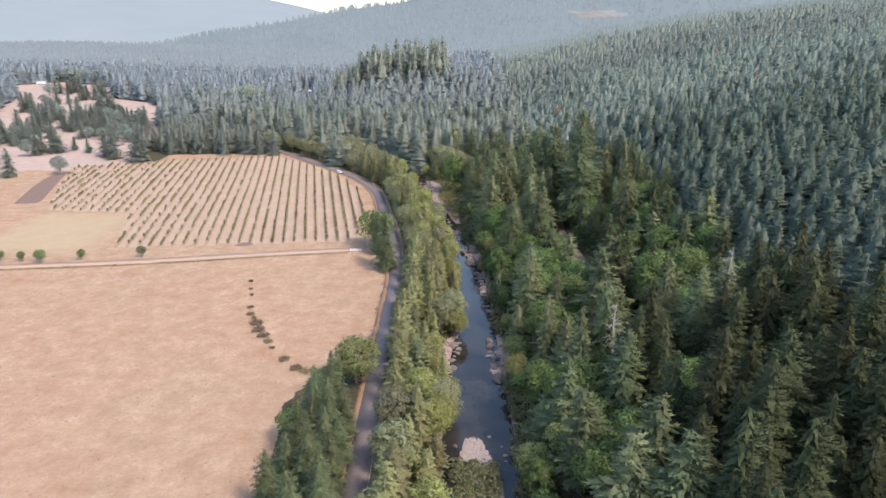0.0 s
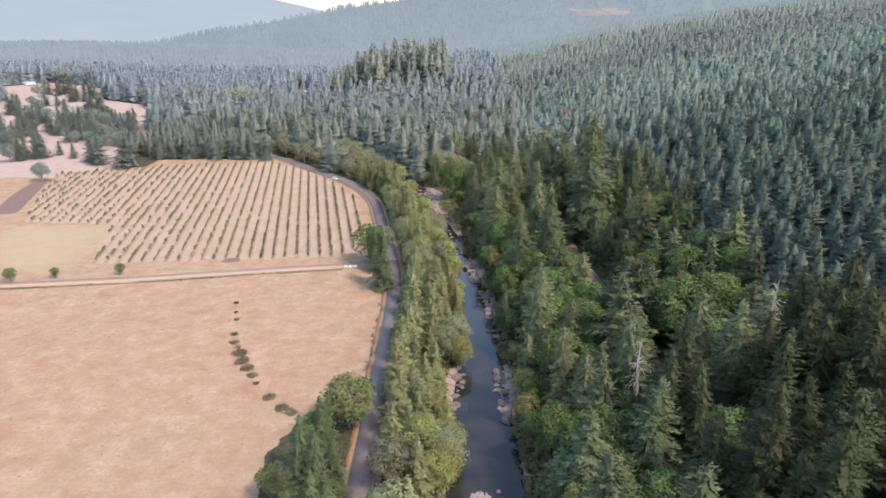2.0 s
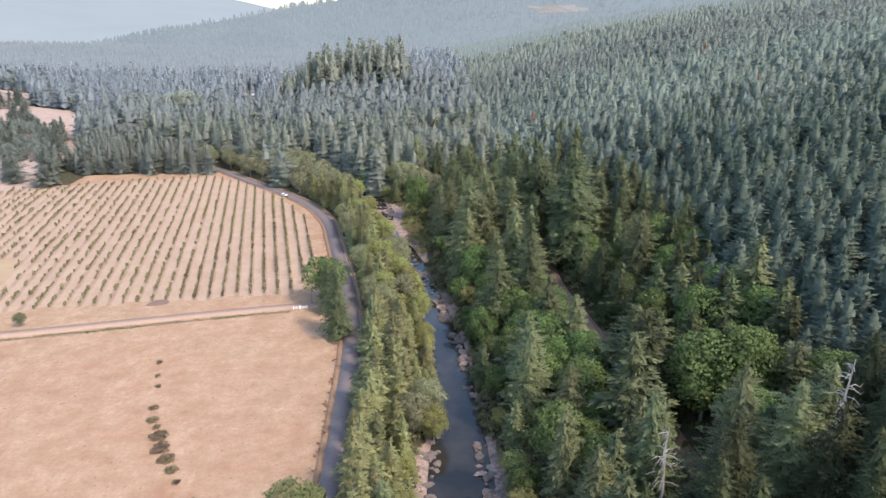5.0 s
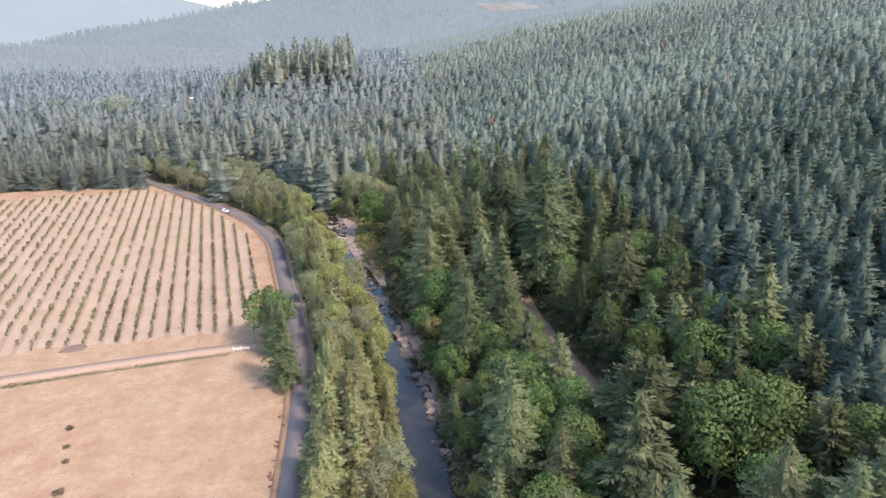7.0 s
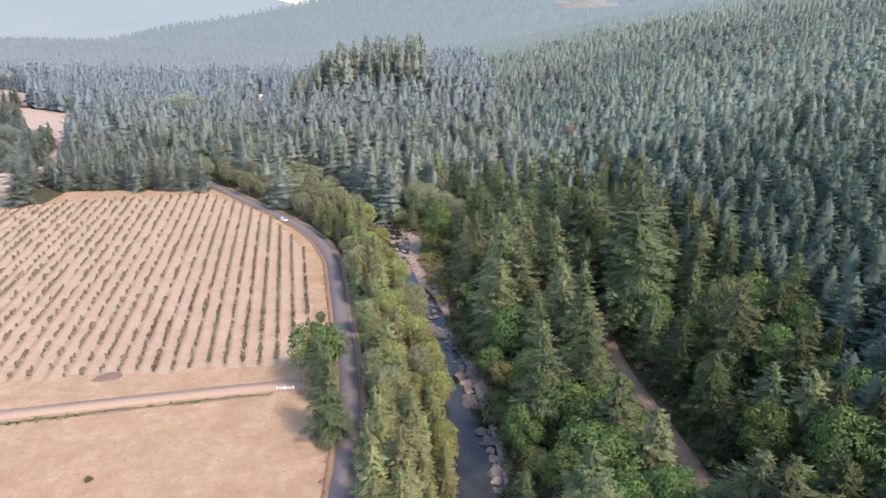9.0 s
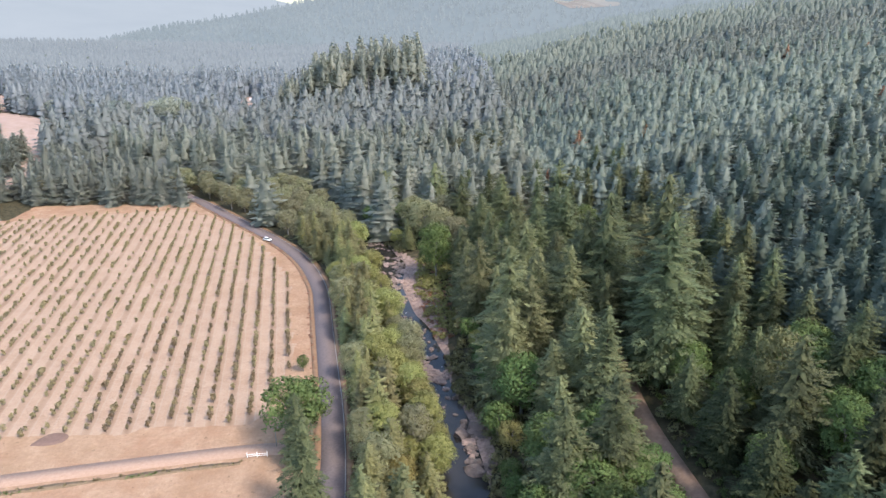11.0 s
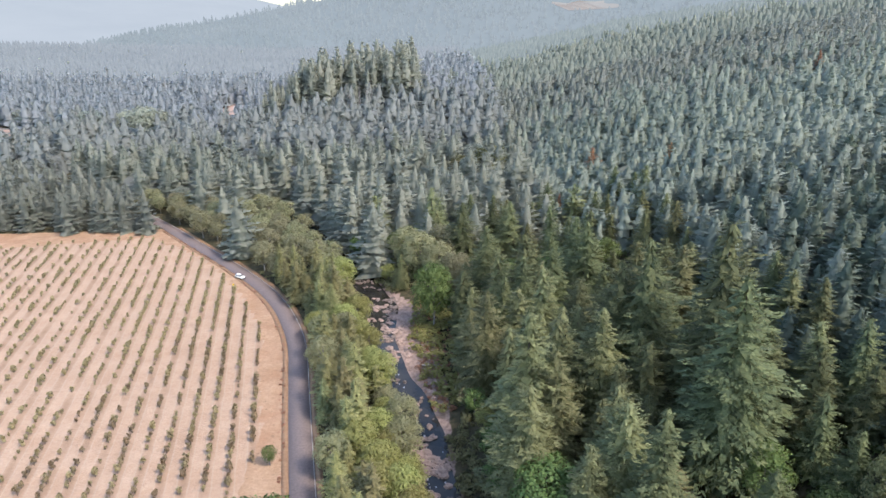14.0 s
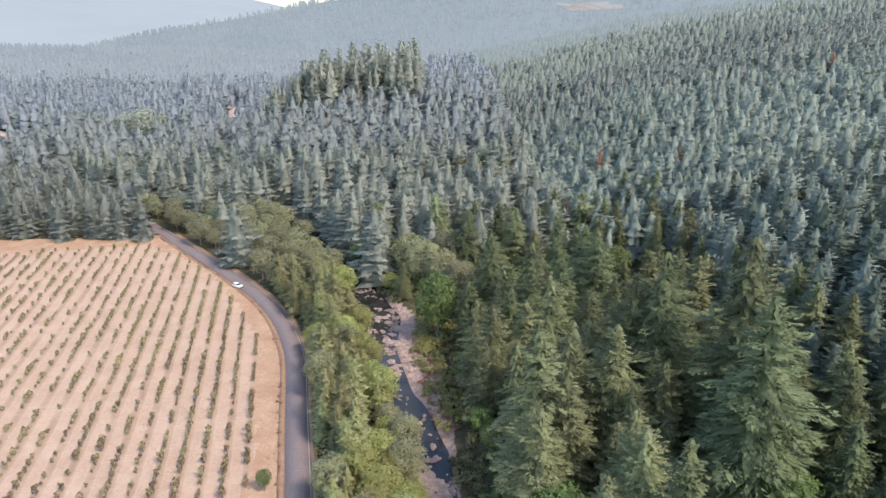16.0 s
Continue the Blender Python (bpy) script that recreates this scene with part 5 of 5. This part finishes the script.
for _ in range(34):
    y = rng.uniform(320, 440)
    l, r = float(np.interp(y, RIV_Y, RIV_L)), float(np.interp(y, RIV_Y, RIV_R))
    x, size = rng.uniform(l + 0.5, r - 0.5), rng.uniform(0.15, 0.42)
    z = float(np.interp(y, WATER_Y, WATER_Z))
    k = len(fv)
    fv.append((x, y, z + 0.06))
    for m in range(7):
        a = 6.283 * m / 7
        d = size * rng.uniform(0.5, 1.3)
        fv.append((x + d * math.cos(a) * 0.6, y + d * math.sin(a) * 1.4, z + 0.015))
    ff += [(k, k + 1 + m, k + 1 + (m + 1) % 7) for m in range(7)]
tagged(new("river_foam", mesh_of("river_foam", fv, ff, FOAM)), "white foam of the rapids between rocks", "foam", kind="stuff")


def fallen_log(x, y, length, turn, z):
    ob = tagged(new("fallen_log", mesh_of("fallen_log", *join([tube([(0, 0, 0), (length * 0.5, 0.15, 0.05), (length, 0, 0.1)], (0.32, 0.27, 0.14), 8), tube([(length * 0.6, 0.1, 0.05), (length * 0.75, 0.9, 0.5)], (0.08, 0.03), 5)]), DEADWOOD)), "bleached driftwood log on the gravel bar", "log")
    ob.matrix_basis = pose(x, y, z, 0, 2, turn)


fallen_log(1.6, 373.3, 8.0, -4, float(land(5, 373.3)) + 0.5)
fallen_log(1.5, 394, 5, 40, float(land(3, 395)) + 0.3)


def snag_tree(x, y, h, seed, label, wood=None):
    """A dead fir: bare bleached trunk with crooked drooping limbs."""
    r = np.random.default_rng(seed)
    tree = tagged(new("dead_fir"), label, "tree", "dead trees")
    part("trunk", mesh_of("trunk", *tube([(0, 0, -0.5), (0.2, 0, h * 0.4), (-0.1, 0.2, h * 0.75), (0.3, 0, h)], (0.5, 0.38, 0.24, 0.06), 7), wood or DEADWOOD), tree)
    for _ in range(34):
        z = h * r.uniform(0.45, 0.98)
        a, n = r.uniform(0, 6.28), (h - z) * 0.22 + r.uniform(0.8, 2.0)
        c, s = math.cos(a), math.sin(a)
        part("limb", mesh_of("limb", *tube([(0.1, 0.1, z), (c * n * 0.5, s * n * 0.5, z + 0.1 * n), (c * n * 0.9, s * n * 0.9, z - 0.15 * n), (c * n + 0.2, s * n, z + 0.12 * n)], (0.10, 0.08, 0.05, 0.02), 4), wood or DEADWOOD), tree)
    tree.matrix_basis = pose(x, y, float(land(x, y)), r.uniform(-2, 2), r.uniform(-2, 2), 0)


snag_tree(70, 156, top(70, 156, 46), 3, "bleached dead fir with crooked bare limbs")
snag_tree(46.5, 168, top(46.5, 168, 26), 4, "grey dead fir beside a living one")
for i, (x, y) in enumerate([(-38, 690), (-33, 688), (-29, 692), (-45, 691)]):
    snag_tree(x, y, 34 - 2 * i, 10 + i, "tall bare grey trunk in front of the old firs", GREY_BARK)


def road_sign(x, y, colour, label, size=0.75, h=2.1):
    sign = tagged(new("road_sign"), label, "sign")
    part("post", mesh_of("post", *tube([(0, 0, -0.3), (0, 0, h)], (0.05, 0.05), 6), STEEL), sign)
    part("plate", bm_mesh("plate", box_bm(size, 0.03, size, (0, -0.07, h), 0.01), colour), sign)
    sign.matrix_basis = pose(x, y, float(land(x, y)))


road_sign(-68.5, 431.5, YELLOW_PAINT, "small yellow road marker on the verge", 0.6, 1.2)
road_sign(-74.5, 470, YELLOW_PAINT, "yellow warning sign beside the bend", 0.9, 2.2)


def field_gate(x, y, turn):
    gate = tagged(new("field_gate"), "white-painted wooden bar gate at the lane's mouth", "gate")
    for k in range(2):
        part("rail", bm_mesh("rail", box_bm(4.6, 0.08, 0.13, (0, 0, 0.5 + 0.45 * k), 0.01), WHITE_PAINT), gate)
    for k in (-2.3, 0, 2.3):
        part("post", bm_mesh("post", box_bm(0.18, 0.18, 1.5, (k, 0.15, 0.6), 0.02), WHITE_PAINT), gate)
    gate.matrix_basis = pose(x, y, float(land(x, y)), 0, 0, turn)


field_gate(-38.5, 284.5, 4)


def utility_pole(x, y, h):
    pole = tagged(new("utility_pole"), "weathered wooden pole with a crossarm by the lane", "pole")
    part("shaft", mesh_of("shaft", *tube([(0, 0, -1), (0, 0, h)], (0.17, 0.11), 8), GREY_BARK), pole)
    part("crossarm", bm_mesh("crossarm", box_bm(1.8, 0.12, 0.14, (0, 0.15, h - 0.5), 0.02), GREY_BARK), pole)
    pole.matrix_basis = pose(x, y, float(land(x, y)), 0, 0, 15)


utility_pole(-34.8, 288.6, 5.5)


def car(x, y, heading):
    """A small white estate car."""
    ob = tagged(new("car"), "white estate car with dark windows on the road", "car")
    bm = bmesh.new()
    outline = [(-2.2, 0.35), (-2.25, 0.85), (-1.95, 1.0), (1.0, 1.0), (2.1, 0.82), (2.2, 0.4)]
    a = [bm.verts.new((-0.88, p, q)) for p, q in outline]
    b = [bm.verts.new((0.88, p, q)) for p, q in outline]
    bm.faces.new(a[::-1]), bm.faces.new(b)
    for k in range(len(outline)):
        j = (k + 1) % len(outline)
        bm.faces.new((a[k], a[j], b[j], b[k]))
    bmesh.ops.bevel(bm, geom=bm.edges[:], offset=0.07, segments=2, affect="EDGES")
    bmesh.ops.recalc_face_normals(bm, faces=bm.faces)
    part("body", bm_mesh("body", bm, WHITE_PAINT, True), ob)
    def cabin(name, w0, w1, y0, y1, t0, t1, z0, z1, material, label):
        bm = bmesh.new()
        low = [bm.verts.new(c) for c in ((-w0, y0, z0), (w0, y0, z0), (w0, y1, z0), (-w0, y1, z0))]
        up = [bm.verts.new(c) for c in ((-w1, t0, z1), (w1, t0, z1), (w1, t1, z1), (-w1, t1, z1))]
        bm.faces.new(low[::-1]), bm.faces.new(up)
        for k in range(4):
            bm.faces.new((low[k], low[(k + 1) % 4], up[(k + 1) % 4], up[k]))
        bmesh.ops.bevel(bm, geom=bm.edges[:], offset=0.04, segments=2, affect="EDGES")
        part(name, bm_mesh(name, bm, material, True), ob, label)
    cabin("windows", 0.82, 0.68, -2.0, 1.05, -1.75, 0.30, 0.96, 1.42, CAR_GLASS, "dark tinted windows")
    cabin("roof", 0.70, 0.64, -1.78, 0.34, -1.70, 0.22, 1.42, 1.50, WHITE_PAINT, "")
    part("bumper", bm_mesh("bumper", box_bm(1.7, 0.16, 0.3, (0, 2.2, 0.45), 0.05), RUBBER), ob, "black front bumper and grille")
    for k in (-0.62, 0.62):
        part("headlight", bm_mesh("headlight", box_bm(0.34, 0.1, 0.16, (k, 2.16, 0.72), 0.03), STEEL), ob, "clear headlight")
    for p, q in ((-0.8, -1.35), (0.8, -1.35), (-0.8, 1.35), (0.8, 1.35)):
        bm = bmesh.new()
        bmesh.ops.create_cone(bm, cap_ends=True, segments=16, radius1=0.33, radius2=0.33, depth=0.22)
        bmesh.ops.bevel(bm, geom=bm.edges[:], offset=0.03, segments=1, affect="EDGES")
        wheel = part("wheel", bm_mesh("wheel", bm, RUBBER), ob, "", pose(p, q, 0.33, 0, 90, 0))
        bm = bmesh.new()
        bmesh.ops.create_cone(bm, cap_ends=True, segments=12, radius1=0.2, radius2=0.18, depth=0.25)
        part("rim", bm_mesh("rim", bm, STEEL), wheel)
    ob.matrix_basis = pose(x, y, float(land(x, y)) + 0.115, 0, 0, heading)


car(-68.2, 440.8, 180 + 53)


def farm_house(x, y, w, d, h, turn, roof, label):
    house = tagged(new("farm_house"), label, "house", "houses in the valley")
    part("wall", bm_mesh("wall", box_bm(w, d, h, (0, 0, h / 2), 0.03), SIDING), house)
    v = [(-w / 2 - 0.5, -d / 2 - 0.6, h), (w / 2 + 0.5, -d / 2 - 0.6, h), (w / 2 + 0.5, d / 2 + 0.6, h), (-w / 2 - 0.5, d / 2 + 0.6, h), (-w / 2 - 0.5, 0, h + d * 0.34), (w / 2 + 0.5, 0, h + d * 0.34)]
    bm = bmesh.new()
    q = [bm.verts.new(c) for c in v]
    for f in ((0, 1, 5, 4), (2, 3, 4, 5), (0, 4, 3), (1, 2, 5), (3, 2, 1, 0)):
        bm.faces.new([q[k] for k in f])
    part("roof", bm_mesh("roof", bm, roof), house)
    for k in (-0.3, 0.05, 0.34):
        part("window", bm_mesh("window", box_bm(1.3, 0.12, 1.2, (k * w, -d / 2 - 0.02, h * 0.55), 0.02), CAR_GLASS), house)
    part("door", bm_mesh("door", box_bm(1.0, 0.12, 2.05, (-0.12 * w, -d / 2 - 0.02, 1.03), 0.02), GREY_BARK), house)
    house.matrix_basis = pose(x, y, float(land(x, y)) - 0.1, 0, 0, turn)


farm_house(-167, 862, 9, 6, 3.2, 8, GREY_ROOF, "white farmhouse with a pale roof among the woods")
farm_house(-470, 868, 11, 7, 3.2, -12, RED_ROOF, "farmhouse with a rust-red roof on the dry hillside")
farm_house(-520, 905, 10, 7, 3.2, 20, GREY_ROOF, "pale-roofed barn on the dry hillside")
